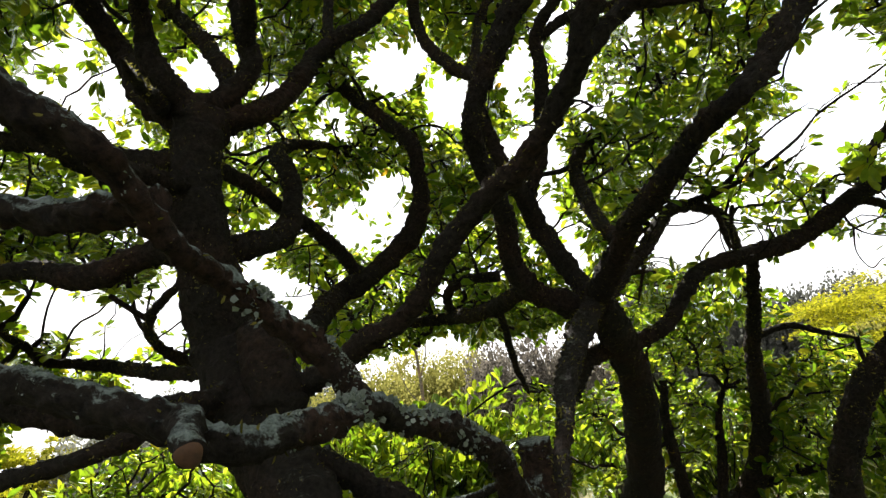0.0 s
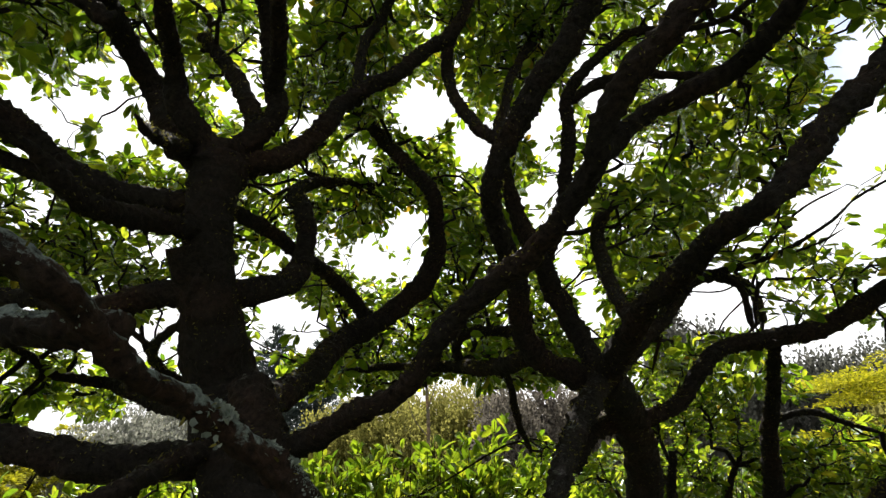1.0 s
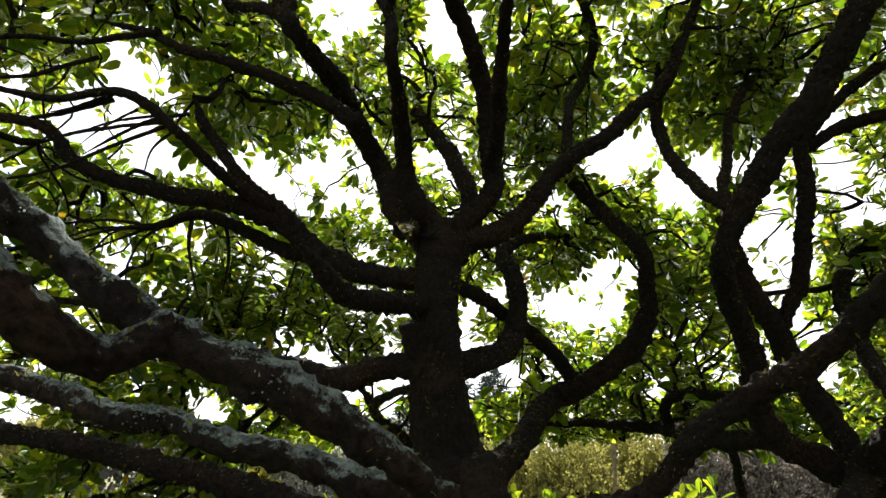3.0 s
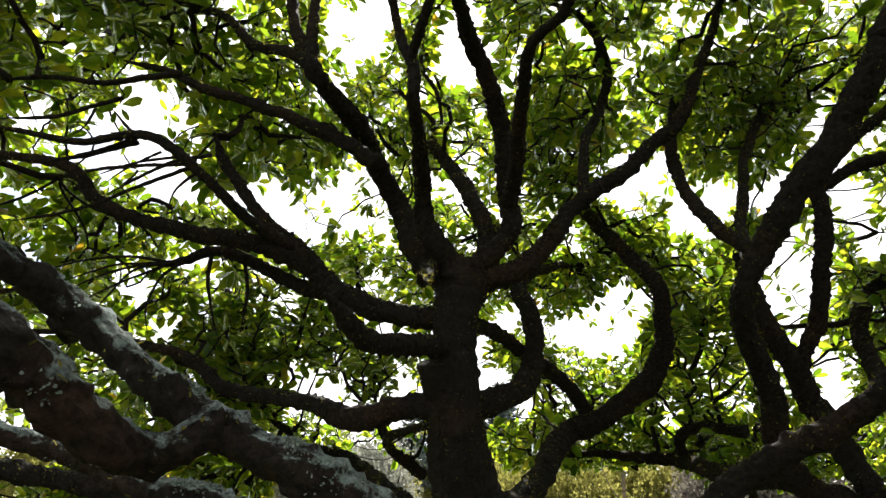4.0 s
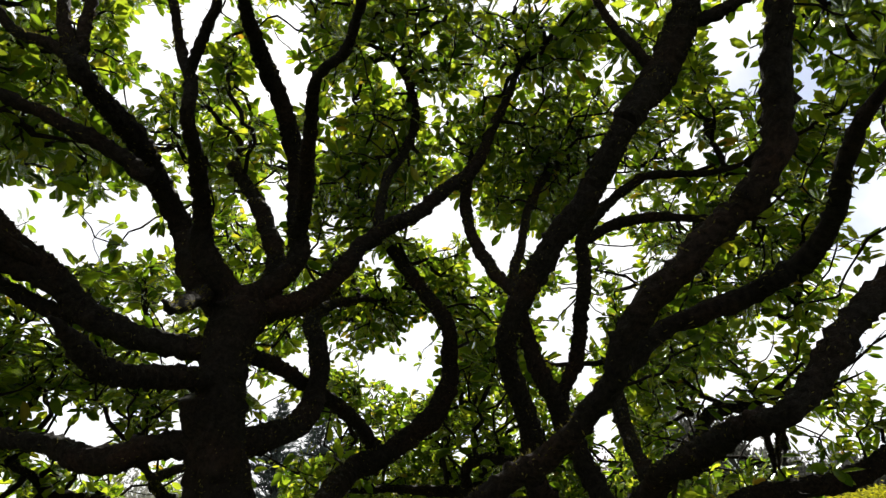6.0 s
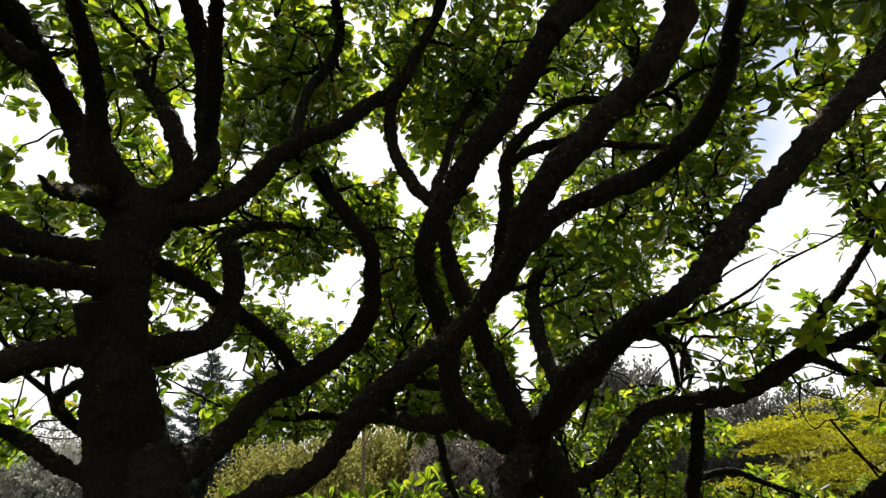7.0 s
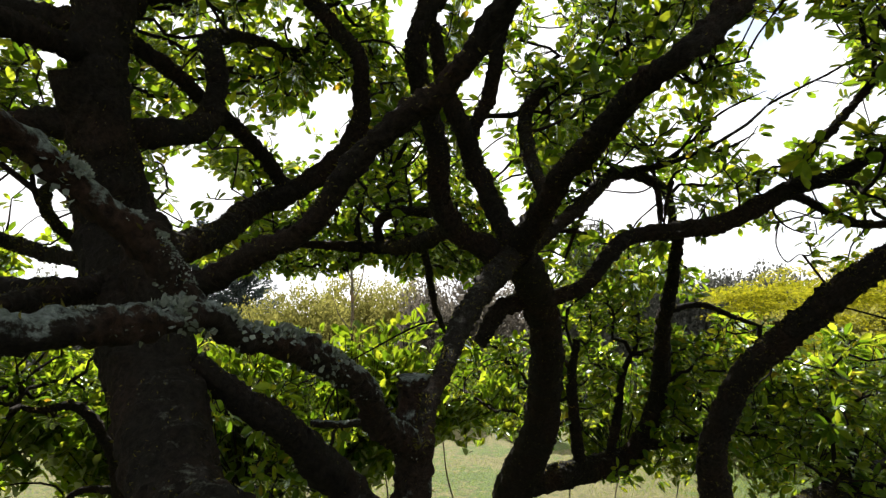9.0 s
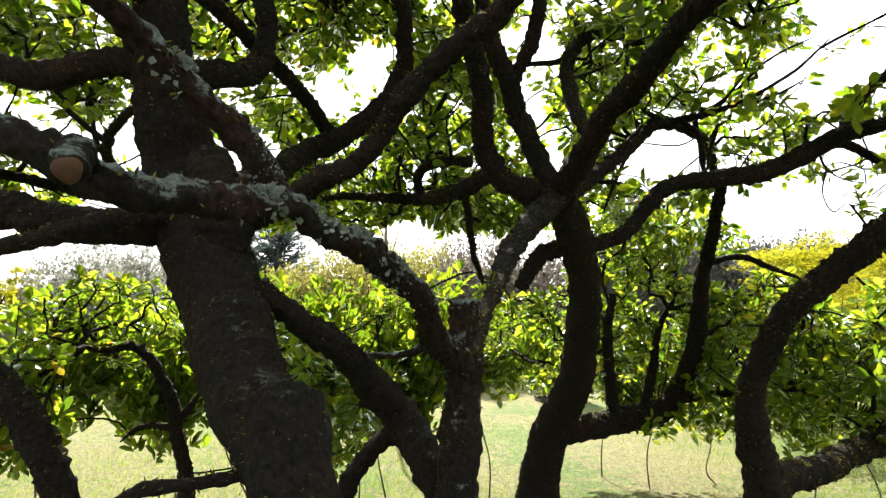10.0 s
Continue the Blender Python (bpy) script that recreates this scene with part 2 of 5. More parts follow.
# limbs begin
limb('A', "trunk", [(0.17, 0.30, -0.06, 0.075), (-0.11, 0.90, 1.28, 0.067), (-0.16, 1.00, 1.34, 0.073), (-0.24, 1.13, 1.41, 0.079), (-0.32, 1.26, 1.51, 0.087), (-0.39, 1.35, 1.63, 0.097), (-0.45, 1.42, 1.74, 0.102), (-0.54, 1.52, 1.93, 0.103), (-0.56, 1.43, 2.13, 0.077), (-0.58, 1.36, 2.28, 0.074)])
limb('A', "limb", [(-0.52, 1.50, 1.91, 0.067), (-0.54, 1.39, 2.14, 0.067), (-0.55, 1.36, 2.35, 0.068), (-0.54, 1.37, 2.49, 0.078), (-0.53, 1.37, 2.56, 0.073)])
limb('A', "limb", [(-0.49, 1.47, 1.84, 0.052), (-0.41, 1.81, 1.98, 0.046), (-0.36, 2.17, 2.16, 0.047), (-0.22, 2.17, 2.23, 0.047), (-0.08, 2.16, 2.33, 0.045), (0.00, 2.12, 2.44, 0.040), (0.02, 2.05, 2.56, 0.033), (0.02, 1.99, 2.66, 0.030), (-0.06, 2.07, 2.81, 0.030), (-0.17, 2.23, 3.02, 0.032), (-0.26, 2.36, 3.19, 0.032), (-0.35, 2.47, 3.34, 0.033)])
limb('A', "limb", [(-0.56, 1.42, 2.14, 0.041), (-0.46, 1.57, 2.21, 0.042), (-0.41, 1.67, 2.28, 0.041), (-0.39, 1.72, 2.39, 0.036), (-0.42, 1.77, 2.53, 0.035), (-0.48, 1.91, 2.67, 0.030), (-0.46, 2.10, 2.80, 0.024), (-0.40, 2.34, 2.92, 0.019), (-0.36, 2.55, 3.00, 0.013), (-0.30, 2.75, 3.06, 0.007)])
limb('A', "limb", [(-0.56, 1.38, 2.41, 0.030), (-0.51, 1.54, 2.41, 0.026), (-0.45, 1.72, 2.40, 0.025), (-0.38, 1.94, 2.37, 0.027), (-0.31, 2.10, 2.32, 0.028), (-0.27, 2.20, 2.26, 0.030)])
limb('A', "limb", [(-0.54, 1.37, 2.47, 0.052), (-0.67, 1.39, 2.59, 0.047), (-0.79, 1.43, 2.80, 0.042), (-0.81, 1.26, 2.90, 0.035), (-0.79, 1.07, 2.90, 0.030), (-0.82, 0.91, 2.93, 0.022), (-0.86, 0.90, 3.00, 0.020), (-0.91, 0.89, 3.13, 0.018), (-0.94, 0.88, 3.27, 0.016), (-0.99, 0.84, 3.46, 0.013), (-1.05, 0.76, 3.73, 0.010)])
limb('A', "limb", [(-0.72, 1.12, 2.77, 0.026), (-0.82, 1.08, 2.84, 0.022), (-0.93, 1.04, 2.89, 0.020), (-1.02, 1.03, 2.93, 0.019), (-1.14, 1.00, 2.98, 0.017), (-1.25, 0.98, 3.02, 0.015), (-1.39, 0.95, 3.09, 0.012), (-1.53, 0.92, 3.13, 0.009)])
limb('A', "limb", [(-0.53, 1.37, 2.51, 0.037), (-0.62, 1.28, 2.63, 0.036), (-0.62, 1.23, 2.71, 0.028), (-0.57, 1.05, 2.76, 0.020), (-0.53, 0.90, 2.77, 0.016), (-0.53, 0.87, 2.85, 0.016), (-0.57, 0.86, 2.95, 0.013), (-0.58, 0.81, 3.03, 0.011), (-0.60, 0.80, 3.12, 0.010), (-0.62, 0.76, 3.22, 0.009), (-0.66, 0.73, 3.39, 0.007)])
limb('A', "limb", [(-0.54, 0.87, 2.87, 0.013), (-0.47, 0.78, 2.93, 0.013), (-0.44, 0.74, 2.96, 0.012), (-0.47, 0.70, 3.01, 0.011), (-0.50, 0.67, 3.04, 0.009)])
limb('A', "limb", [(-0.53, 1.37, 2.51, 0.034), (-0.49, 1.47, 2.65, 0.033), (-0.57, 1.57, 2.87, 0.031), (-0.66, 1.66, 3.04, 0.029), (-0.82, 1.76, 3.26, 0.023)])
limb('A', "limb", [(-0.53, 1.37, 2.52, 0.034), (-0.41, 1.39, 2.65, 0.033), (-0.41, 1.38, 2.77, 0.032), (-0.41, 1.30, 2.92, 0.030), (-0.43, 1.17, 3.02, 0.027), (-0.45, 1.06, 3.07, 0.026), (-0.44, 0.91, 3.06, 0.020), (-0.41, 0.73, 3.04, 0.013)])
limb('A', "limb", [(-0.41, 1.38, 2.73, 0.029), (-0.36, 1.24, 2.80, 0.024), (-0.31, 1.07, 2.86, 0.019), (-0.26, 0.90, 2.88, 0.014), (-0.18, 0.80, 2.86, 0.013), (-0.14, 0.73, 2.89, 0.011), (-0.11, 0.66, 2.90, 0.010), (-0.09, 0.62, 2.92, 0.007)])
limb('A', "limb", [(-0.54, 1.37, 2.49, 0.040), (-0.39, 1.44, 2.56, 0.035), (-0.31, 1.50, 2.67, 0.031), (-0.25, 1.53, 2.78, 0.030), (-0.16, 1.56, 2.86, 0.028), (-0.07, 1.59, 2.94, 0.027), (0.02, 1.64, 3.06, 0.026), (0.12, 1.70, 3.18, 0.025), (0.20, 1.75, 3.40, 0.022), (0.27, 1.80, 3.58, 0.019), (0.37, 1.88, 3.92, 0.015)])
limb('A', "limb", [(-0.20, 1.55, 2.82, 0.020), (-0.20, 1.67, 3.11, 0.019), (-0.13, 1.80, 3.38, 0.021), (-0.11, 1.80, 3.58, 0.019), (-0.17, 1.78, 3.76, 0.020), (-0.27, 1.77, 3.86, 0.015)])
limb('A', "limb", [(-0.54, 1.36, 2.39, 0.033), (-0.76, 1.35, 2.42, 0.033), (-0.90, 1.31, 2.47, 0.042), (-0.99, 1.25, 2.56, 0.034), (-1.08, 1.19, 2.64, 0.024), (-1.19, 1.16, 2.77, 0.019), (-1.26, 1.14, 2.86, 0.018), (-1.31, 1.12, 2.97, 0.013)])
limb('A', "limb", [(-1.00, 1.24, 2.57, 0.022), (-1.08, 1.07, 2.62, 0.017), (-1.13, 0.93, 2.68, 0.015), (-1.19, 0.87, 2.73, 0.015), (-1.26, 0.82, 2.75, 0.013), (-1.38, 0.78, 2.72, 0.010), (-1.50, 0.71, 2.72, 0.009), (-1.57, 0.67, 2.73, 0.007)])
limb('A', "limb", [(-0.96, 1.27, 2.53, 0.030), (-1.12, 1.14, 2.58, 0.028), (-1.22, 1.07, 2.58, 0.026), (-1.36, 0.99, 2.60, 0.022), (-1.46, 0.93, 2.64, 0.021), (-1.52, 0.87, 2.71, 0.017), (-1.65, 0.82, 2.74, 0.014), (-1.77, 0.78, 2.74, 0.011), (-1.90, 0.73, 2.75, 0.010)])
limb('A', "limb", [(-0.86, 1.32, 2.46, 0.028), (-1.04, 1.30, 2.50, 0.023), (-1.21, 1.26, 2.58, 0.020), (-1.30, 1.22, 2.59, 0.019), (-1.40, 1.19, 2.55, 0.013), (-1.50, 1.15, 2.54, 0.010)])
limb('A', "limb", [(-0.55, 1.37, 2.32, 0.032), (-0.62, 1.17, 2.27, 0.028), (-0.65, 1.04, 2.25, 0.026), (-0.67, 0.95, 2.28, 0.023), (-0.68, 0.87, 2.31, 0.017)])
limb('A', "limb", [(-0.54, 1.38, 2.17, 0.038), (-0.69, 1.39, 2.16, 0.037), (-0.79, 1.39, 2.13, 0.038), (-0.88, 1.39, 2.13, 0.036), (-0.96, 1.40, 2.16, 0.028), (-1.07, 1.41, 2.18, 0.025), (-1.20, 1.43, 2.19, 0.025), (-1.31, 1.39, 2.22, 0.023), (-1.37, 1.35, 2.27, 0.020), (-1.47, 1.30, 2.31, 0.016), (-1.62, 1.25, 2.33, 0.013), (-1.82, 1.19, 2.35, 0.010)])
limb('A', "limb", [(-0.56, 1.43, 2.13, 0.010), (-0.91, 1.86, 2.13, 0.017), (-1.10, 2.28, 2.11, 0.022), (-1.04, 2.53, 2.02, 0.032)])
limb('A', "limb", [(-0.50, 1.48, 1.86, 0.021), (-0.85, 1.84, 1.92, 0.023), (-1.31, 2.36, 2.06, 0.027), (-1.47, 2.36, 2.09, 0.023), (-1.59, 2.36, 2.12, 0.021), (-1.58, 2.21, 2.17, 0.017), (-1.57, 2.08, 2.19, 0.014), (-1.55, 1.90, 2.20, 0.011)])
limb('P', "trunk", [(0.09, 1.50, -0.06, 0.062), (0.15, 1.33, 1.07, 0.055), (0.16, 1.32, 1.14, 0.049), (0.16, 1.30, 1.27, 0.046), (0.17, 1.28, 1.39, 0.040), (0.17, 1.26, 1.51, 0.036), (0.17, 1.25, 1.59, 0.033)])
limb('P', "limb", [(0.170, 1.270, 1.440, 0.033), (0.100, 1.120, 1.520, 0.026), (0.070, 0.990, 1.590, 0.023), (0.020, 0.900, 1.620, 0.022), (-0.030, 0.800, 1.650, 0.021), (-0.060, 0.720, 1.660, 0.016), (-0.080, 0.680, 1.680, 0.016), (-0.100, 0.640, 1.675, 0.016), (-0.130, 0.580, 1.665, 0.017), (-0.170, 0.500, 1.655, 0.016), (-0.220, 0.500, 1.675, 0.017), (-0.260, 0.500, 1.695, 0.017), (-0.310, 0.500, 1.715, 0.017), (-0.380, 0.500, 1.740, 0.016), (-0.490, 0.520, 1.760, 0.015)])
limb('P', "limb", [(-0.084, 0.680, 1.674, 0.017), (-0.131, 0.640, 1.746, 0.017), (-0.161, 0.610, 1.776, 0.015), (-0.201, 0.560, 1.816, 0.014), (-0.221, 0.500, 1.836, 0.013), (-0.236, 0.440, 1.873, 0.013), (-0.250, 0.400, 1.900, 0.014), (-0.350, 0.350, 1.960, 0.021), (-0.410, 0.340, 1.980, 0.020), (-0.460, 0.330, 2.000, 0.019), (-0.500, 0.300, 2.030, 0.017), (-0.530, 0.290, 2.050, 0.016), (-0.560, 0.260, 2.080, 0.016), (-0.570, 0.220, 2.100, 0.014), (-0.590, 0.170, 2.120, 0.013), (-0.700, -0.130, 2.260, 0.012)])
limb('P', "limb", [(-0.22, 0.47, 1.87, 0.016), (-0.32, 0.49, 1.88, 0.016), (-0.38, 0.49, 1.90, 0.017), (-0.48, 0.48, 1.91, 0.016), (-0.55, 0.48, 1.93, 0.015), (-0.63, 0.47, 1.94, 0.016), (-0.71, 0.47, 1.96, 0.016), (-0.80, 0.46, 1.98, 0.016), (-0.88, 0.42, 2.00, 0.015), (-0.98, 0.38, 2.02, 0.014)])
limb('P', "limb", [(-0.44, 0.33, 2.00, 0.018), (-0.47, 0.29, 1.97, 0.018), (-0.48, 0.24, 1.98, 0.021), (-0.50, 0.20, 2.01, 0.022), (-0.51, 0.16, 2.03, 0.020), (-0.53, 0.13, 2.04, 0.017), (-0.55, 0.10, 2.06, 0.017)])
limb('A', "limb", [(-0.44, 1.41, 1.73, 0.039), (-0.32, 1.36, 1.77, 0.032), (-0.20, 1.28, 1.82, 0.029), (-0.10, 1.21, 1.85, 0.025), (-0.03, 1.16, 1.89, 0.024), (0.02, 1.11, 1.95, 0.024), (0.08, 1.06, 2.01, 0.023), (0.15, 1.01, 2.05, 0.023), (0.21, 0.96, 2.08, 0.023), (0.26, 0.88, 2.13, 0.021), (0.29, 0.82, 2.17, 0.020), (0.30, 0.77, 2.22, 0.022), (0.34, 0.72, 2.27, 0.023), (0.39, 0.69, 2.32, 0.023), (0.44, 0.66, 2.37, 0.023), (0.49, 0.63, 2.41, 0.023)])
limb('A', "limb", [(0.47, 0.64, 2.39, 0.023), (0.51, 0.60, 2.46, 0.023), (0.52, 0.55, 2.55, 0.022), (0.52, 0.51, 2.62, 0.019), (0.52, 0.46, 2.70, 0.016), (0.51, 0.41, 2.78, 0.013)])
limb('A', "limb", [(0.29, 0.81, 2.18, 0.020), (0.38, 0.80, 2.25, 0.018), (0.45, 0.77, 2.27, 0.019), (0.51, 0.73, 2.29, 0.020), (0.52, 0.63, 2.29, 0.017), (0.52, 0.55, 2.31, 0.013), (0.49, 0.46, 2.33, 0.011), (0.48, 0.39, 2.35, 0.009), (0.48, 0.32, 2.36, 0.008)])
limb('C', "trunk", [(0.88, 4.13, -0.06, 0.171), (0.87, 4.07, 0.03, 0.153), (0.86, 3.80, 0.40, 0.135), (0.86, 3.46, 0.83, 0.116), (0.91, 3.12, 1.16, 0.098), (0.89, 2.82, 1.44, 0.083), (0.80, 2.47, 1.70, 0.071), (0.68, 2.18, 1.86, 0.067), (0.55, 1.93, 1.96, 0.058)])
limb('C', "limb", [(0.55, 1.93, 1.96, 0.051), (0.58, 1.67, 2.06, 0.040), (0.58, 1.50, 2.10, 0.036), (0.60, 1.34, 2.12, 0.035), (0.60, 1.13, 2.14, 0.028), (0.61, 0.95, 2.14, 0.024), (0.69, 0.94, 2.21, 0.028), (0.76, 0.94, 2.29, 0.026), (0.85, 0.93, 2.37, 0.027), (0.95, 0.92, 2.47, 0.028), (1.07, 0.92, 2.58, 0.027), (1.19, 0.91, 2.70, 0.027), (1.29, 0.90, 2.80, 0.025), (1.56, 0.89, 3.01, 0.023), (1.85, 0.87, 3.22, 0.021)])
limb('C', "limb", [(0.60, 2.01, 1.92, 0.059), (0.45, 1.96, 1.99, 0.047), (0.33, 1.90, 2.04, 0.042), (0.28, 1.81, 2.14, 0.038), (0.27, 1.73, 2.23, 0.037), (0.24, 1.65, 2.30, 0.034), (0.20, 1.55, 2.39, 0.033), (0.19, 1.47, 2.46, 0.030), (0.22, 1.43, 2.54, 0.032), (0.27, 1.40, 2.61, 0.035), (0.33, 1.36, 2.70, 0.039), (0.41, 1.31, 2.80, 0.039), (0.47, 1.26, 2.89, 0.039), (0.53, 1.21, 2.99, 0.037)])
limb('C', "limb", [(0.53, 1.21, 2.99, 0.042), (0.67, 1.25, 3.20, 0.056), (0.75, 1.22, 3.34, 0.054), (0.79, 1.19, 3.49, 0.050), (0.85, 1.16, 3.76, 0.044), (1.00, 1.14, 4.28, 0.036)])
limb('C', "limb", [(0.23, 1.43, 2.56, 0.019), (0.17, 1.54, 2.69, 0.021), (0.11, 1.67, 2.88, 0.021), (0.09, 1.77, 3.08, 0.023), (0.12, 1.87, 3.30, 0.021), (0.15, 1.96, 3.51, 0.017)])
limb('C', "limb", [(0.21, 1.44, 2.53, 0.016), (0.24, 1.60, 2.71, 0.018), (0.28, 1.72, 2.87, 0.018), (0.34, 1.89, 3.11, 0.018), (0.48, 2.10, 3.43, 0.020), (0.61, 2.26, 3.58, 0.017)])
limb('C', "limb", [(0.55, 1.94, 1.95, 0.042), (0.51, 2.02, 2.13, 0.042), (0.44, 2.03, 2.28, 0.041), (0.38, 1.94, 2.40, 0.038), (0.33, 1.90, 2.49, 0.034), (0.29, 1.87, 2.61, 0.030), (0.27, 1.84, 2.73, 0.026)])
limb('C', "limb", [(0.40, 1.98, 2.35, 0.028), (0.47, 1.90, 2.52, 0.028), (0.49, 1.83, 2.66, 0.028), (0.51, 1.78, 2.81, 0.026), (0.51, 1.75, 2.92, 0.025), (0.59, 1.73, 3.02, 0.021), (0.68, 1.72, 3.09, 0.019), (0.77, 1.70, 3.14, 0.017), (0.99, 1.71, 3.15, 0.013), (1.17, 1.70, 3.20, 0.011)])
limb('C', "limb", [(0.51, 1.76, 2.90, 0.020), (0.63, 1.74, 2.96, 0.021), (0.80, 1.75, 2.99, 0.019), (0.98, 1.77, 2.99, 0.015), (1.20, 1.79, 3.00, 0.011)])
limb('C', "limb", [(0.58, 1.65, 2.06, 0.023), (0.61, 1.94, 2.32, 0.028), (0.67, 2.17, 2.52, 0.030), (0.74, 2.29, 2.69, 0.030), (0.87, 2.38, 2.80, 0.029), (1.09, 2.53, 2.94, 0.025), (1.39, 2.76, 3.20, 0.022), (1.82, 3.06, 3.55, 0.018)])
limb('C', "limb", [(0.57, 1.98, 1.94, 0.029), (0.88, 2.24, 2.19, 0.032), (1.06, 2.43, 2.35, 0.033), (1.24, 2.60, 2.47, 0.033), (1.51, 2.86, 2.51, 0.027), (1.73, 3.10, 2.52, 0.026), (1.99, 3.54, 2.43, 0.029)])
limb('C', "limb", [(0.71, 2.24, 1.82, 0.037), (0.82, 2.24, 1.85, 0.033), (0.91, 2.24, 1.89, 0.033), (1.01, 2.23, 2.01, 0.036), (1.13, 2.23, 2.09, 0.036), (1.30, 2.23, 2.11, 0.039), (1.49, 2.22, 2.14, 0.042), (1.64, 2.21, 2.21, 0.044), (1.79, 2.20, 2.28, 0.040), (1.99, 2.18, 2.34, 0.031), (2.19, 2.13, 2.45, 0.024), (2.48, 2.06, 2.61, 0.018)])
limb('C', "limb", [(1.79, 2.20, 2.28, 0.026), (1.93, 2.21, 2.47, 0.022), (2.09, 2.23, 2.61, 0.020), (2.29, 2.27, 2.80, 0.018), (2.50, 2.30, 3.00, 0.015)])
limb('C', "limb", [(1.64, 2.21, 2.21, 0.026), (1.85, 2.28, 2.28, 0.022), (2.08, 2.37, 2.24, 0.020), (2.28, 2.42, 2.19, 0.021), (2.55, 2.46, 2.19, 0.019)])
limb('C', "limb", [(0.87, 3.41, 0.87, 0.088), (1.13, 3.47, 0.91, 0.087), (1.32, 3.52, 0.93, 0.085), (1.64, 3.60, 0.99, 0.081), (1.68, 3.36, 1.26, 0.060), (1.65, 3.17, 1.49, 0.052), (1.53, 2.85, 1.78, 0.041), (1.46, 2.62, 1.92, 0.032), (1.34, 2.31, 2.09, 0.024)])
limb('R', "trunk", [(1.75, 2.56, -0.06, 0.092), (1.39, 2.15, 0.78, 0.082), (1.29, 2.04, 0.97, 0.071), (1.20, 1.94, 1.13, 0.056), (1.14, 1.85, 1.27, 0.047), (1.11, 1.74, 1.42, 0.039), (1.12, 1.62, 1.56, 0.037), (1.16, 1.52, 1.65, 0.037), (1.20, 1.43, 1.71, 0.035), (1.24, 1.33, 1.79, 0.033), (1.31, 1.18, 1.89, 0.028), (1.37, 1.06, 1.96, 0.024)])
limb('P', "limb", [(0.16, 1.32, 1.14, 0.052), (0.10, 1.43, 1.21, 0.052), (0.03, 1.54, 1.30, 0.054), (-0.04, 1.47, 1.39, 0.045), (-0.11, 1.40, 1.48, 0.040), (-0.20, 1.36, 1.54, 0.032), (-0.29, 1.32, 1.62, 0.028)], BARK)
limb('C', "limb", [(0.55, 1.93, 1.96, 0.046), (0.40, 1.64, 1.82, 0.037), (0.30, 1.40, 1.72, 0.028), (0.23, 1.20, 1.62, 0.020), (0.19, 1.08, 1.56, 0.017), (0.16, 0.96, 1.49, 0.014)])
limb('A', "limb", [(-0.48, 1.46, 1.81, 0.031), (-0.53, 1.29, 1.77, 0.026), (-0.55, 1.11, 1.72, 0.021), (-0.63, 1.09, 1.69, 0.019), (-0.70, 1.11, 1.68, 0.019), (-0.80, 1.14, 1.67, 0.018), (-1.13, 1.23, 1.63, 0.016)])
limb('C', "limb", [(0.33, 1.90, 2.04, 0.033), (0.23, 2.35, 2.06, 0.034), (0.09, 2.86, 2.14, 0.036), (-0.08, 2.91, 2.15, 0.028), (-0.22, 2.93, 2.16, 0.022), (-0.41, 2.96, 2.16, 0.017), (-0.61, 2.99, 2.15, 0.011)])
limb('C', "limb", [(0.10, 2.83, 2.14, 0.028), (0.08, 2.74, 2.22, 0.024), (0.16, 2.63, 2.26, 0.026), (0.31, 2.49, 2.23, 0.027)])
limb('T', "trunk", [(-1.28, 3.81, -0.06, 0.051), (-1.23, 3.56, 0.45, 0.046), (-1.20, 3.42, 0.68, 0.041), (-1.19, 3.26, 0.92, 0.036), (-1.17, 3.09, 1.15, 0.029), (-1.20, 2.95, 1.31, 0.025), (-1.28, 2.90, 1.40, 0.022), (-1.42, 2.89, 1.39, 0.013), (-1.54, 2.88, 1.42, 0.011)])
limb('A', "trunk", [(-0.28, 1.41, -0.06, 0.040), (-0.65, 1.33, 1.09, 0.035), (-0.68, 1.32, 1.18, 0.032), (-0.71, 1.31, 1.26, 0.035), (-0.75, 1.30, 1.34, 0.035), (-0.82, 1.30, 1.43, 0.035), (-0.94, 1.29, 1.51, 0.034)])
limb('R', "limb", [(1.28, 2.02, 0.99, 0.060), (1.70, 2.34, 0.94, 0.063), (2.07, 2.63, 0.94, 0.064), (2.38, 2.80, 0.95, 0.069), (2.93, 3.10, 0.96, 0.074)])
limb('A', "limb", [(-0.14, 0.96, 1.32, 0.012), (-0.28, 0.96, 1.30, 0.012), (-0.35, 0.96, 1.29, 0.013), (-0.42, 0.97, 1.26, 0.013)])
limb('P', "limb", [(0.04, 1.53, 1.29, 0.026), (-0.05, 1.54, 1.21, 0.026), (-0.10, 1.55, 1.13, 0.027), (-0.14, 1.56, 1.03, 0.029)], BARK)
limb('T', "limb", [(-1.18, 3.20, 1.00, 0.024), (-1.11, 3.20, 1.08, 0.021), (-1.05, 3.19, 1.17, 0.016)])
limb('T', "limb", [(-1.18, 3.23, 0.97, 0.021), (-1.37, 3.24, 0.97, 0.018), (-1.48, 3.25, 0.89, 0.013)])
limb('A', "limb", [(-1.16, 0.91, 2.70, 0.006), (-1.44, 0.99, 2.78, 0.006), (-1.70, 1.06, 2.84, 0.006), (-1.96, 1.13, 2.88, 0.006)])
limb('A', "limb", [(-1.15, 0.92, 2.70, 0.006), (-1.27, 0.90, 2.65, 0.006), (-1.38, 0.89, 2.61, 0.005), (-1.46, 0.88, 2.58, 0.004)])
limb('A', "limb", [(-1.14, 0.93, 2.69, 0.005), (-1.20, 0.93, 2.64, 0.004), (-1.23, 0.95, 2.58, 0.004)])
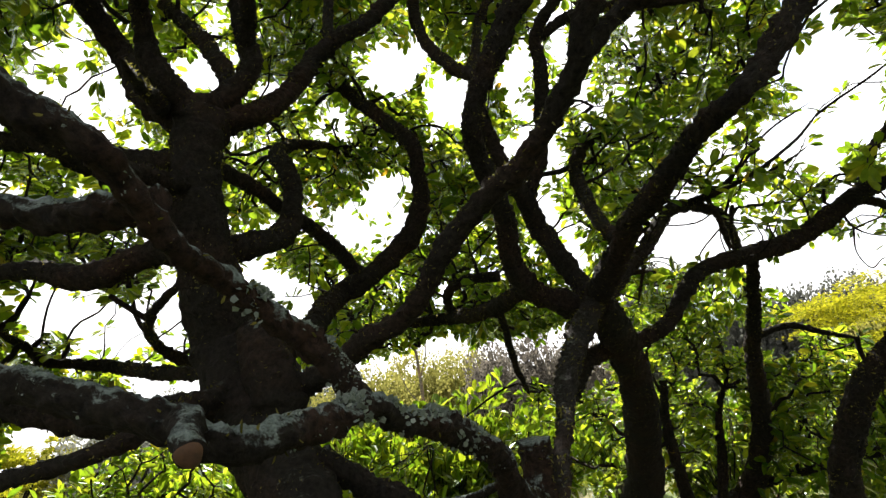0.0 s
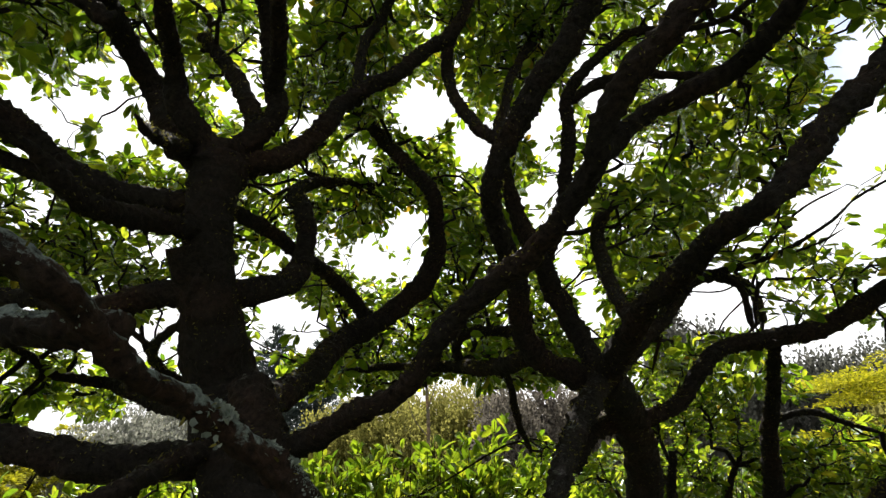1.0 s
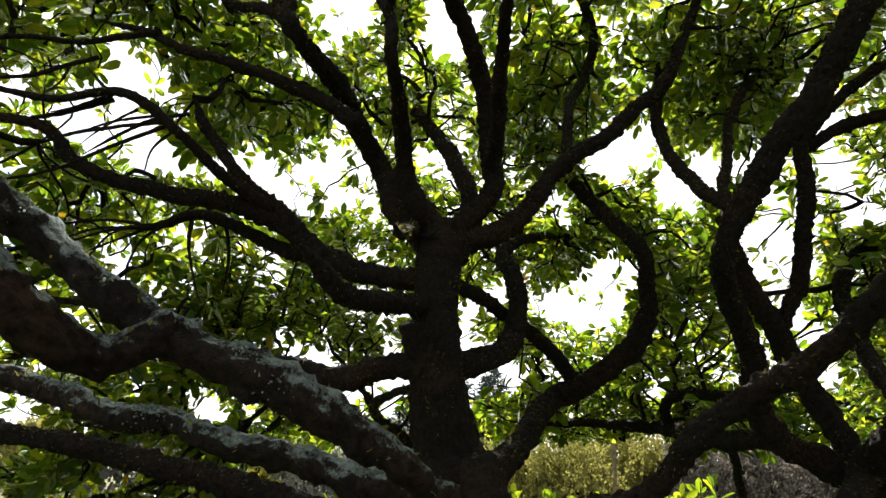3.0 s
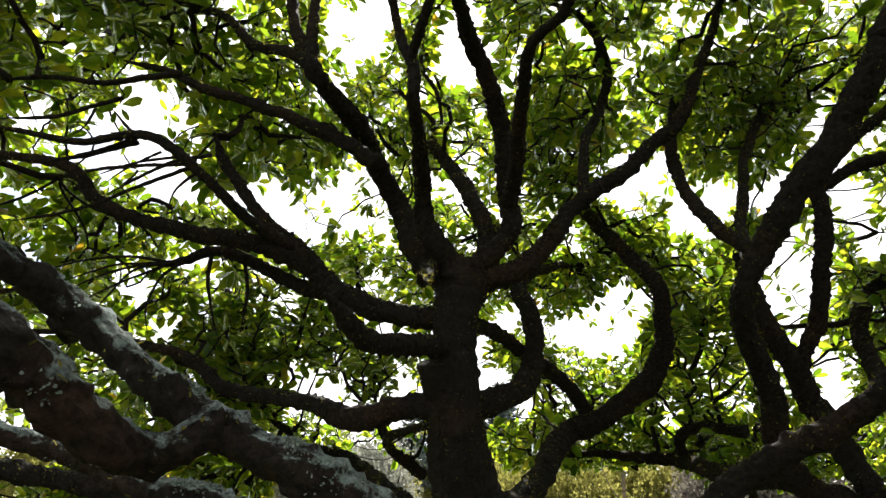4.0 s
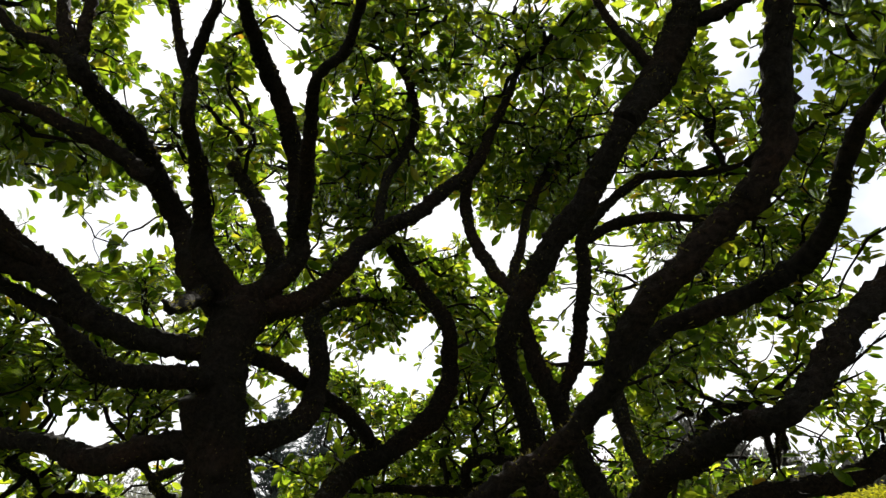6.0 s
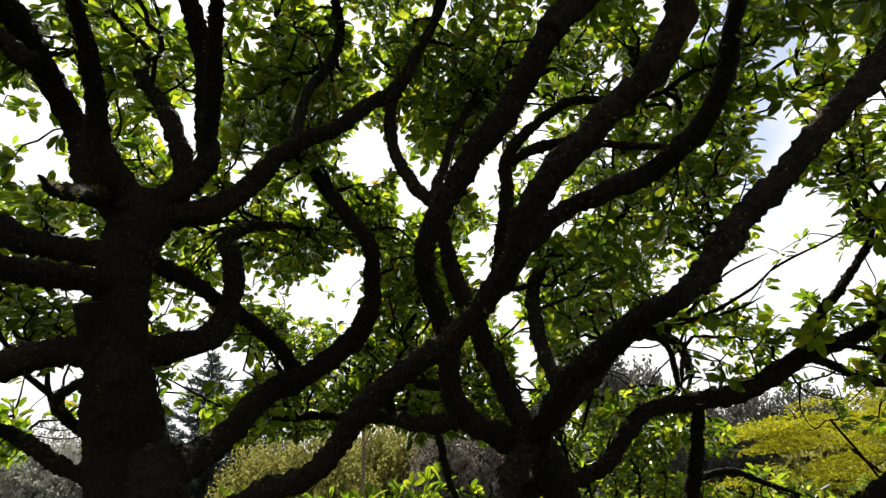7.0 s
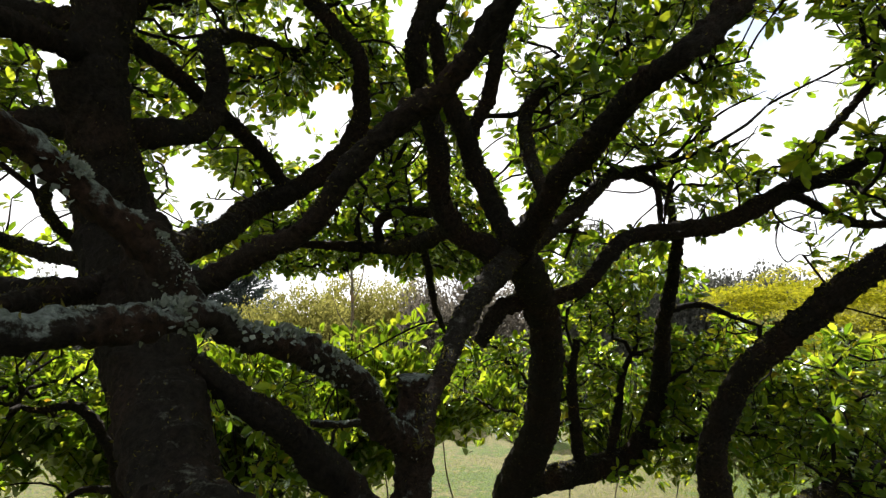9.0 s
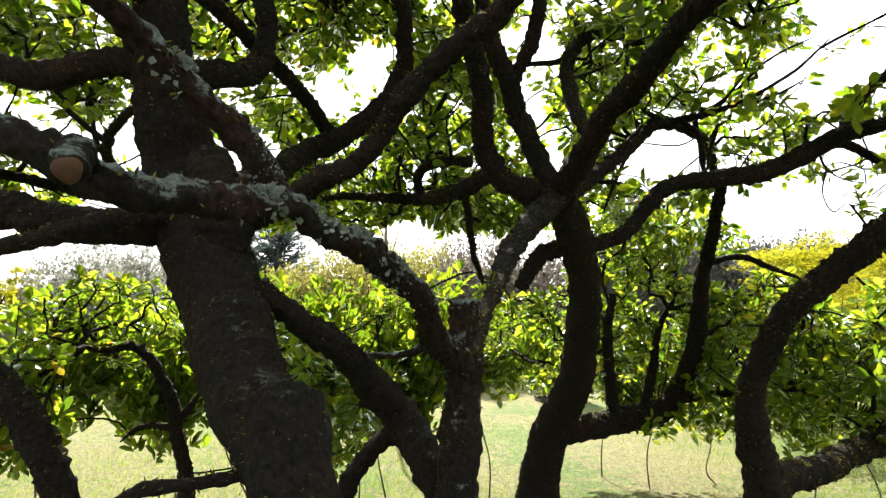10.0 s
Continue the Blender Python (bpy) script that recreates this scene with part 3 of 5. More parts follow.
limb('A', "limb", [(-1.26, 0.83, 2.75, 0.007), (-1.34, 0.82, 2.72, 0.006), (-1.42, 0.80, 2.70, 0.005)])
limb('A', "limb", [(-0.46, 1.44, 1.77, 0.045), (-0.71, 1.36, 1.76, 0.048), (-0.82, 1.33, 1.79, 0.044), (-0.93, 1.29, 1.82, 0.037), (-1.06, 1.24, 1.85, 0.036), (-1.29, 1.13, 1.90, 0.031), (-1.48, 1.03, 1.93, 0.026), (-1.78, 0.87, 1.98, 0.023)])
limb('A', "limb", [(-0.64, 1.38, 2.56, 0.025), (-0.50, 0.96, 2.36, 0.014), (-0.47, 0.85, 2.33, 0.010)])
limb('C', "limb", [(0.26, 2.21, 2.05, 0.017), (0.34, 2.68, 1.87, 0.017), (0.43, 3.03, 1.72, 0.015)])
limb('C', "limb", [(1.27, 3.50, 0.92, 0.044), (1.24, 3.47, 1.22, 0.037), (1.23, 3.45, 1.45, 0.030), (1.26, 3.42, 1.69, 0.022)])
limb('C', "limb", [(1.48, 3.55, 0.96, 0.035), (1.53, 3.52, 1.25, 0.028), (1.56, 3.49, 1.45, 0.021), (1.64, 3.47, 1.64, 0.016)])
limb('C', "limb", [(1.65, 3.56, 1.04, 0.031), (1.90, 3.53, 1.07, 0.024), (2.18, 3.51, 1.10, 0.021), (2.49, 3.50, 1.11, 0.016)])
limb('C', "limb", [(1.51, 2.79, 1.82, 0.021), (1.68, 2.78, 1.85, 0.017), (1.85, 2.78, 1.79, 0.014), (2.02, 2.78, 1.73, 0.010)])
limb('C', "limb", [(0.71, 2.23, 1.83, 0.044), (0.59, 2.24, 1.81, 0.040), (0.53, 2.25, 1.76, 0.037), (0.48, 2.27, 1.66, 0.029)])
limb('A', "limb", [(-0.84, 0.91, 2.97, 0.018), (-0.86, 0.91, 3.14, 0.016), (-0.87, 0.92, 3.27, 0.014), (-0.89, 0.92, 3.46, 0.012), (-0.93, 0.91, 3.72, 0.009)])
limb('A', "limb", [(-0.83, 0.90, 2.95, 0.019), (-0.95, 0.93, 3.05, 0.017), (-1.10, 0.98, 3.15, 0.016), (-1.24, 0.99, 3.30, 0.014), (-1.47, 1.04, 3.44, 0.012), (-1.75, 1.11, 3.51, 0.010)])
limb('A', "limb", [(-0.41, 0.78, 3.03, 0.013), (-0.36, 0.80, 3.06, 0.012), (-0.30, 0.84, 3.11, 0.011), (-0.23, 0.86, 3.19, 0.010), (-0.18, 0.85, 3.28, 0.008)])
limb('C', "limb", [(0.65, 1.24, 3.22, 0.020), (0.61, 1.24, 3.31, 0.017), (0.57, 1.25, 3.40, 0.015), (0.53, 1.25, 3.51, 0.013), (0.49, 1.25, 3.64, 0.011), (0.44, 1.23, 3.86, 0.008)])
limb('C', "limb", [(0.78, 1.21, 3.37, 0.024), (0.84, 1.19, 3.38, 0.022), (0.92, 1.18, 3.42, 0.020), (1.03, 1.19, 3.49, 0.017), (1.25, 1.25, 3.65, 0.012)])
limb('C', "limb", [(1.30, 2.65, 2.49, 0.022), (1.41, 2.59, 2.50, 0.017), (1.52, 2.52, 2.52, 0.012), (1.59, 2.41, 2.54, 0.009), (1.66, 2.28, 2.58, 0.007), (1.69, 2.17, 2.62, 0.005), (1.73, 2.11, 2.67, 0.004)])
limb('C', "limb", [(1.52, 2.52, 2.52, 0.009), (1.60, 2.47, 2.52, 0.007), (1.67, 2.36, 2.53, 0.006), (1.71, 2.25, 2.55, 0.004)])
limb('C', "limb", [(1.42, 2.58, 2.50, 0.010), (1.56, 2.53, 2.60, 0.008), (1.64, 2.44, 2.69, 0.006), (1.71, 2.37, 2.73, 0.005), (1.80, 2.28, 2.76, 0.004)])
limb('C', "limb", [(1.48, 2.54, 2.52, 0.009), (1.52, 2.42, 2.61, 0.006), (1.54, 2.37, 2.70, 0.005), (1.54, 2.32, 2.80, 0.004)])
limb('C', "limb", [(1.34, 2.63, 2.49, 0.014), (1.39, 2.57, 2.40, 0.015), (1.37, 2.50, 2.28, 0.015), (1.34, 2.44, 2.17, 0.014)])
limb('C', "limb", [(1.46, 2.53, 2.41, 0.010), (1.41, 2.50, 2.31, 0.010), (1.36, 2.45, 2.19, 0.011)])
limb('C', "limb", [(1.13, 2.70, 2.38, 0.010), (1.05, 2.66, 2.25, 0.010), (0.99, 2.65, 2.13, 0.009), (0.95, 2.63, 2.03, 0.008)])
limb('C', "limb", [(1.70, 2.21, 2.23, 0.007), (1.76, 2.25, 2.16, 0.005), (1.85, 2.27, 2.12, 0.003), (1.98, 2.27, 2.10, 0.003)])
limb('C', "limb", [(1.76, 2.25, 2.16, 0.004), (1.79, 2.32, 2.07, 0.003), (1.86, 2.36, 2.00, 0.003), (1.91, 2.34, 2.03, 0.003), (1.96, 2.32, 1.99, 0.002)])
limb('P', "limb", [(-0.09, 1.76, 1.44, 0.012), (-0.01, 1.72, 1.44, 0.012), (0.07, 1.62, 1.46, 0.013), (0.13, 1.52, 1.50, 0.013)])
limb('A', "twig", [(-1.20, 0.94, 2.75, 0.005), (-1.33, 0.91, 2.73, 0.004), (-1.46, 0.89, 2.69, 0.003)])
limb('A', "twig", [(-1.13, 0.95, 2.75, 0.006), (-1.23, 0.93, 2.73, 0.006), (-1.32, 0.92, 2.69, 0.005), (-1.41, 0.91, 2.64, 0.004)])
limb('A', "twig", [(-1.23, 0.88, 2.73, 0.004), (-1.35, 0.90, 2.71, 0.003), (-1.45, 0.92, 2.68, 0.003)])
limb('A', "twig", [(-1.27, 0.84, 2.74, 0.008), (-1.36, 0.83, 2.72, 0.007), (-1.45, 0.81, 2.70, 0.006), (-1.58, 0.81, 2.70, 0.004)])
limb('A', "twig", [(-1.42, 0.81, 2.85, 0.004), (-1.41, 0.79, 2.78, 0.004), (-1.40, 0.76, 2.73, 0.004)])
limb('A', "twig", [(-1.44, 0.89, 2.95, 0.008), (-1.50, 0.85, 2.90, 0.007), (-1.59, 0.82, 2.86, 0.006), (-1.72, 0.77, 2.84, 0.005)])
limb('A', "twig", [(-1.28, 0.92, 3.03, 0.011), (-1.39, 0.89, 3.01, 0.010), (-1.50, 0.86, 2.99, 0.009), (-1.65, 0.82, 3.01, 0.008), (-1.81, 0.78, 3.00, 0.006)])
limb('A', "twig", [(-1.63, 0.74, 2.91, 0.004), (-1.56, 0.77, 2.89, 0.003), (-1.51, 0.81, 2.87, 0.003)])
limb('A', "twig", [(-1.63, 0.75, 2.90, 0.003), (-1.63, 0.79, 2.86, 0.003), (-1.63, 0.82, 2.83, 0.003)])
limb('A', "twig", [(-1.46, 0.93, 2.63, 0.006), (-1.56, 0.91, 2.60, 0.005), (-1.71, 0.89, 2.58, 0.004)])
limb('A', "twig", [(-1.27, 0.83, 2.75, 0.005), (-1.35, 0.84, 2.82, 0.004), (-1.43, 0.86, 2.89, 0.003)])
limb('A', "twig", [(-1.40, 1.19, 2.55, 0.007), (-1.48, 1.14, 2.53, 0.005), (-1.58, 1.09, 2.48, 0.004), (-1.66, 1.05, 2.41, 0.003)])
limb('A', "twig", [(-1.40, 1.19, 2.55, 0.006), (-1.45, 1.10, 2.50, 0.004), (-1.50, 1.08, 2.42, 0.003), (-1.54, 1.06, 2.33, 0.003)])
limb('A', "twig", [(-1.37, 1.20, 2.56, 0.006), (-1.42, 1.17, 2.50, 0.005), (-1.45, 1.17, 2.41, 0.004), (-1.47, 1.22, 2.34, 0.003)])
limb('A', "twig", [(-1.42, 1.18, 2.55, 0.006), (-1.53, 1.14, 2.56, 0.005), (-1.66, 1.08, 2.53, 0.004), (-1.77, 1.04, 2.48, 0.003)])
limb('A', "twig", [(-1.30, 1.22, 2.59, 0.008), (-1.30, 1.23, 2.50, 0.006), (-1.29, 1.27, 2.40, 0.004), (-1.29, 1.32, 2.34, 0.003)])
limb('A', "twig", [(-1.21, 1.26, 2.58, 0.008), (-1.20, 1.29, 2.49, 0.006), (-1.21, 1.31, 2.41, 0.004), (-1.22, 1.32, 2.36, 0.003)])
limb('A', "twig", [(-1.43, 1.18, 2.54, 0.005), (-1.55, 1.16, 2.49, 0.004), (-1.72, 1.14, 2.41, 0.003)])
limb('A', "twig", [(-1.47, 1.16, 2.54, 0.005), (-1.60, 1.15, 2.54, 0.004), (-1.77, 1.13, 2.49, 0.003)])
limb('A', "burl", [(-0.43, 1.38, 1.93, 0.050), (-0.39, 1.35, 1.83, 0.068), (-0.37, 1.35, 1.74, 0.066), (-0.38, 1.38, 1.63, 0.040)])
limb('S', "trunk", [(-0.39, 8.96, -0.05, 0.032), (-0.37, 8.96, 1.20, 0.028), (-0.33, 8.96, 2.20, 0.024), (-0.36, 8.96, 3.20, 0.017), (-0.31, 8.96, 4.00, 0.009)], PALE_BARK)
limb('S', "limb", [(-0.34, 8.96, 2.30, 0.014), (-0.20, 8.97, 2.70, 0.009), (-0.11, 9.07, 3.30, 0.005)], PALE_BARK)
limb('S', "limb", [(-0.35, 8.96, 2.70, 0.012), (-0.51, 8.95, 3.10, 0.008), (-0.58, 8.95, 3.70, 0.004)], PALE_BARK)
limb('S', "limb", [(-0.33, 8.96, 1.90, 0.012), (-0.54, 8.85, 2.20, 0.008), (-0.69, 8.84, 2.70, 0.004)], PALE_BARK)
# limbs end


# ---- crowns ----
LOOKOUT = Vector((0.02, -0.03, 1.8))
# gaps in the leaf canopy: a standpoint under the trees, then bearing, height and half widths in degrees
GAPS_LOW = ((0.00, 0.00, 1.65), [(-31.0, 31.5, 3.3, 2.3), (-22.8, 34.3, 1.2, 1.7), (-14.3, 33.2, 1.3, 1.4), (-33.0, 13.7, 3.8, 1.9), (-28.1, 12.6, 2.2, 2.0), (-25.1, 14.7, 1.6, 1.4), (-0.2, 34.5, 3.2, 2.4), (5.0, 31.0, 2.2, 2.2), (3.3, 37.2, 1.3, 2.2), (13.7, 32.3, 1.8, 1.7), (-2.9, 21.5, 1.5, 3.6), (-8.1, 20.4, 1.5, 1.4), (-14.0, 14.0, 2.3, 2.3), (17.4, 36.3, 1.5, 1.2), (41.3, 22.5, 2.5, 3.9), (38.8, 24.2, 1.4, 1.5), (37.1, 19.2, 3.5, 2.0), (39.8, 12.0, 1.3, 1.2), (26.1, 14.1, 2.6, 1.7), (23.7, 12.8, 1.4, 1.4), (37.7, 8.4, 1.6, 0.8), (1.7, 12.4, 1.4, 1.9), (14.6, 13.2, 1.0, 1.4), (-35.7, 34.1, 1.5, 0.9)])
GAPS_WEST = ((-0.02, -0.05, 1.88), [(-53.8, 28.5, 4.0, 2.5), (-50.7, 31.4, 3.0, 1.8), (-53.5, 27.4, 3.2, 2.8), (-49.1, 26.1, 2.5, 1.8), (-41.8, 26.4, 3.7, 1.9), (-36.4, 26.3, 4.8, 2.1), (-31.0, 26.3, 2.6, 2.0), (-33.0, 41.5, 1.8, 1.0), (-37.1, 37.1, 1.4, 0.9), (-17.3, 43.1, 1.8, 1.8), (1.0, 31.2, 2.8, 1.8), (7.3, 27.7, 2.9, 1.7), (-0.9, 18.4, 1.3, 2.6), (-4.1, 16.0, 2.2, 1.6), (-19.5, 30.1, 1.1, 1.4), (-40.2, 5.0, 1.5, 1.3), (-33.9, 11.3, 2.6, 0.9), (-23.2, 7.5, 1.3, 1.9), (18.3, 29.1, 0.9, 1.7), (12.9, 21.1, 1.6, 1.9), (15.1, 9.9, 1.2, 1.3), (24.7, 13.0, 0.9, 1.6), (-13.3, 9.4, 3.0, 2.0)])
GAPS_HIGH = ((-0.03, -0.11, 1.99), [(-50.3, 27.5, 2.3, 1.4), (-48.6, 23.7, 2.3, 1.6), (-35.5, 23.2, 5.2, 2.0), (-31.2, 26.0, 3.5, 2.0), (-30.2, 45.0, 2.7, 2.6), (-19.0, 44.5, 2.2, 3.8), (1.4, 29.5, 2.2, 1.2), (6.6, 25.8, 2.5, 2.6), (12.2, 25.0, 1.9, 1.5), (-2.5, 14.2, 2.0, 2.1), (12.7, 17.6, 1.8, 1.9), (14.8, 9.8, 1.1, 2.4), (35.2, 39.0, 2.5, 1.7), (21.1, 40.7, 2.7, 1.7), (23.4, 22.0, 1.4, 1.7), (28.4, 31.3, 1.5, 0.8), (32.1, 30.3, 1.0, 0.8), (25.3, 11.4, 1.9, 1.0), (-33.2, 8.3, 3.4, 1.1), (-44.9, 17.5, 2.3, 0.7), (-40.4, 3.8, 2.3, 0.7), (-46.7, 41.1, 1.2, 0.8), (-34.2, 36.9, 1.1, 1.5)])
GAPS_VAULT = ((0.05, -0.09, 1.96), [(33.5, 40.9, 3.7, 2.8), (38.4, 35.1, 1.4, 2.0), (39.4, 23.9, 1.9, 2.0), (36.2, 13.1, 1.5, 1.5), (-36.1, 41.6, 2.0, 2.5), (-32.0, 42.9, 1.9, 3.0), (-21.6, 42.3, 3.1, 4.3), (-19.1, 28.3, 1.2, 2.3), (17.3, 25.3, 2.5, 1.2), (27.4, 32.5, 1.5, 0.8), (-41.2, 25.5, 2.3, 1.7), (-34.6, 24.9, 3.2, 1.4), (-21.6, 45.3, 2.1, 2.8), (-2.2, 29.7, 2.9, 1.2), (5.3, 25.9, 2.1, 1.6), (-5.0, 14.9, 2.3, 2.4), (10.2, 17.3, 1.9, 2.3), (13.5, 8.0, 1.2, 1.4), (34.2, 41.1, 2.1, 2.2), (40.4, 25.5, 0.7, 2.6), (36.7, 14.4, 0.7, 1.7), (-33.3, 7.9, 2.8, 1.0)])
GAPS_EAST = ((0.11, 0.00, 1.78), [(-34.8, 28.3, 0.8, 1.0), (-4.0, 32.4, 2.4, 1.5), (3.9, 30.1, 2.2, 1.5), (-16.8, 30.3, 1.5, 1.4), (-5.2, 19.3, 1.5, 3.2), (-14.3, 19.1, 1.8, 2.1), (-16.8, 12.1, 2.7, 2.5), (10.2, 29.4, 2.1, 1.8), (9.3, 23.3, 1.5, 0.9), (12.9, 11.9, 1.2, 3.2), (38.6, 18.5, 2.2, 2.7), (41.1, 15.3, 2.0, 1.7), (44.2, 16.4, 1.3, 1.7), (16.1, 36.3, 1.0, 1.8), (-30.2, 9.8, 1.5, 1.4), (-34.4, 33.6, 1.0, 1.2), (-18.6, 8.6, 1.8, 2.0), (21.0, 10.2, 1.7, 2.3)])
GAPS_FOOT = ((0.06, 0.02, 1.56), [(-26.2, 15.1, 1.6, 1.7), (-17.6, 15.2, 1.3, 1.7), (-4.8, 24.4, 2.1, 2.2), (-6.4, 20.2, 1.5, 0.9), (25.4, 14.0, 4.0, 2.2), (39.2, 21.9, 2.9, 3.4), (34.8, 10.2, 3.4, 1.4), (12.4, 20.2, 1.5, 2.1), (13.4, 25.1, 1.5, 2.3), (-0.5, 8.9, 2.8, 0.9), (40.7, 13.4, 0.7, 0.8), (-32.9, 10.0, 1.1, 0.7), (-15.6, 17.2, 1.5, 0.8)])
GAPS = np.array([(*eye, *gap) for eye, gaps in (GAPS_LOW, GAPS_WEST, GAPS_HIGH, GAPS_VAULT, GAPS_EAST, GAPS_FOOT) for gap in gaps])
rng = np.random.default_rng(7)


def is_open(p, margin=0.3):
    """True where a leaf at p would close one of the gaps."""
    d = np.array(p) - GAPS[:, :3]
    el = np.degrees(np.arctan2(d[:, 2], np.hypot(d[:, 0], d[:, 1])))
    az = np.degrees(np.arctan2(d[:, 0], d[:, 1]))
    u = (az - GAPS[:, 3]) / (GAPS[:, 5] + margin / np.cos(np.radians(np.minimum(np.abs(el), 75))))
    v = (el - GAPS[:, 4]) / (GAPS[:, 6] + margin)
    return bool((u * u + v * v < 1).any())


def way_of(az, el):
    az, el = radians(az), radians(el)
    return Vector((math.sin(az) * math.cos(el), math.cos(az) * math.cos(el), math.sin(el)))


def rear_shade_spots(count):
    """Unseen leaves added behind the lookout to keep sky light off the limbs."""
    out = []
    while len(out) < count:
        az, el = rng.uniform(78, 282), math.degrees(math.asin(rng.uniform(-0.15, 0.99)))
        out.append(LOOKOUT + way_of(az, el) * rng.uniform(2.0, 3.4))
    return np.array(out)


# leafy skirts under the vault: bearing, height, half widths, nearest and farthest reach, share of leaves kept
SKIRTS = [(25, 3, 6, 4.5, 4.0, 4.5, 0.9), (-31, 6, 5, 2.5, 3.2, 3.7, 0.9), (-41, 3, 5, 5, 3.0, 3.6, 1.0), (-27, -4.5, 7, 4, 3.3, 3.6, 0.5), (-31, -11, 3, 4.5, 3.0, 3.2, 1.3), (-7, -11, 7, 7, 2.8, 3.3, 0.5), (10, -4, 5, 6, 3.5, 4.0, 0.6),
          (22, 0, 8, 6, 3.8, 4.4, 0.7), (33, -5, 11, 5.5, 3.7, 4.3, 0.9), (45, -8.5, 8, 7, 3.4, 4.0, 0.6), (24, -7.5, 9, 6, 3.7, 4.3, 0.6), (38, -8, 10, 5, 3.5, 4.0, 0.55), (-47, 1, 10, 8, 2.6, 3.2, 0.9), (-60, -6, 12, 8, 2.4, 3.2, 0.6), (58, -4, 12, 10, 2.8, 3.4, 0.6)]
# dense clumps close under the vault: bearing, height, half widths, nearest and farthest reach, rosettes
CLUMPS = [(-38, 13.5, 11, 5.5, 2.2, 3.1, 520), (10, 38, 8, 6, 2.4, 3.6, 260), (-42, 37, 9, 6, 2.2, 3.2, 150), (-9, 36, 6, 5, 2.4, 3.4, 120),
          (-8.5, 40, 5, 4, 2.6, 3.8, 110), (11, 37, 6, 6, 2.6, 3.8, 130), (-2, 25.5, 4, 3, 2.8, 3.8, 90), (-8, 22.5, 4, 3, 2.8, 3.8, 80), (26, 25.5, 5, 3.5, 2.8, 3.8, 100), (35, 7, 4, 1.8, 3.2, 3.8, 26), (21, 17, 5, 4, 3.0, 4.0, 90), (4.5, 20.5, 4, 3.5, 2.8, 3.8, 80), (40.5, 6, 2, 2.5, 3.0, 3.6, 18)]


def clump_spots():
    out = []
    for az0, el0, w, h, near, far, count in CLUMPS:
        made = 0
        while made < count:
            u, v = rng.uniform(-1, 1, 2)
            p = LOOKOUT + way_of(az0 + u * w, el0 + v * h) * rng.uniform(near, far)
            made += 1
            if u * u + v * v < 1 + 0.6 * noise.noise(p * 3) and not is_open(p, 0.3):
                out.append(p)
    return np.array(out)


def canopy_spots(count, near, far):
    """Places for leaf rosettes over the vault of the thicket, between two reaches."""
    out = []
    while len(out) < count:
        az, el = rng.uniform(-80, 80), math.degrees(math.asin(rng.uniform(0.03, 0.97)))
        low = 5.0 if az < -24 else 6.5 if az < 9 else 5.0 if az < 29 else 9.5 if az < 47 else 3.0
        if el < low + 2.5 * noise.noise((az * 0.2, 3.3, near)):
            continue
        way = way_of(az, el)
        if el < 18 and rng.random() < (0.65 if -33 < az < -15 else 0.35):
            continue
        swell = noise.noise(way * 4.2 + Vector((7, 2, 5)))
        reach = min(far, 4.3 + 0.06 * max(0.0, el - 22))
        d = near + (reach - near) * min(1.0, max(0.0, rng.normal(0.5 + 0.55 * swell, 0.2)))
        p = LOOKOUT + way * d
        if noise.noise(p * 2.6 + Vector((3, 1, 4))) < -0.3 or noise.noise(way * 20 + Vector((9, 2, near))) < -0.2:
            continue
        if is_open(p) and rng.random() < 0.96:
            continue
        out.append(p)
    return np.array(out)


def belt_spots(count):
    """Sunlit outer foliage that closes the view under the vault."""
    out = []
    while len(out) < count:
        az, el = rng.uniform(-16, 26), rng.uniform(5, 17)
        if rng.random() < 0.3:
            az, el = rng.uniform(-14, 13), rng.uniform(5, 10)
        p = LOOKOUT + way_of(az, el) * rng.uniform(3.5, 4.4)
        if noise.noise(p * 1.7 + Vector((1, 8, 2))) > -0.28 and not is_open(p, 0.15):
            out.append(p)
    return np.array(out)


def skirt_spots(count):
    out = []
    while len(out) < count:
        s = SKIRTS[int(rng.integers(len(SKIRTS)))]
        u, v = rng.uniform(-1, 1, 2)
        az, el = s[0] + u * s[2], s[1] + v * s[3]
        way = way_of(az, el)
        if u * u + v * v > 1 + 0.7 * noise.noise((az * 0.25, el * 0.25, s[0])) or noise.noise(way * 13) < -0.2 or rng.random() > s[6] * s[2] * s[3] / 66:
            continue
        p = LOOKOUT + way * rng.uniform(s[4], s[5] + 0.5)
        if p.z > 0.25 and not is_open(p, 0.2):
            out.append(p)
    return np.array(out)


def leaf_shape(rows):
    """One pointed oval leaf, 1 long along +y, folded a little on its midrib, tip bent down: points and faces."""
    v, f = [], []
    for y, w, z in rows:
        v += [(-w, y, z + 0.25 * w), (0, y, z), (w, y, z + 0.25 * w)]
    for i in range(len(rows) - 1):
        a = 3 * i
        f += [(a, a + 1, a + 4, a + 3), (a + 1, a + 2, a + 5, a + 4)]
    return np.array(v), np.array(f)


LEAF_V, LEAF_F = leaf_shape([(0.0, 0.014, 0.0), (0.3, 0.15, 0.02), (0.62, 0.225, 0.012), (0.87, 0.15, -0.025), (1.0, 0.015, -0.06)])
# a plainer leaf of two folded halves for the mass of the crowns
FAR_LEAF = (np.array([(0, 0, 0), (-0.2, 0.4, 0.06), (-0.19, 0.78, 0.045), (0, 1, -0.05), (0.19, 0.78, 0.045), (0.2, 0.4, 0.06)]), np.array([(0, 3, 2, 1), (0, 5, 4, 3)]))


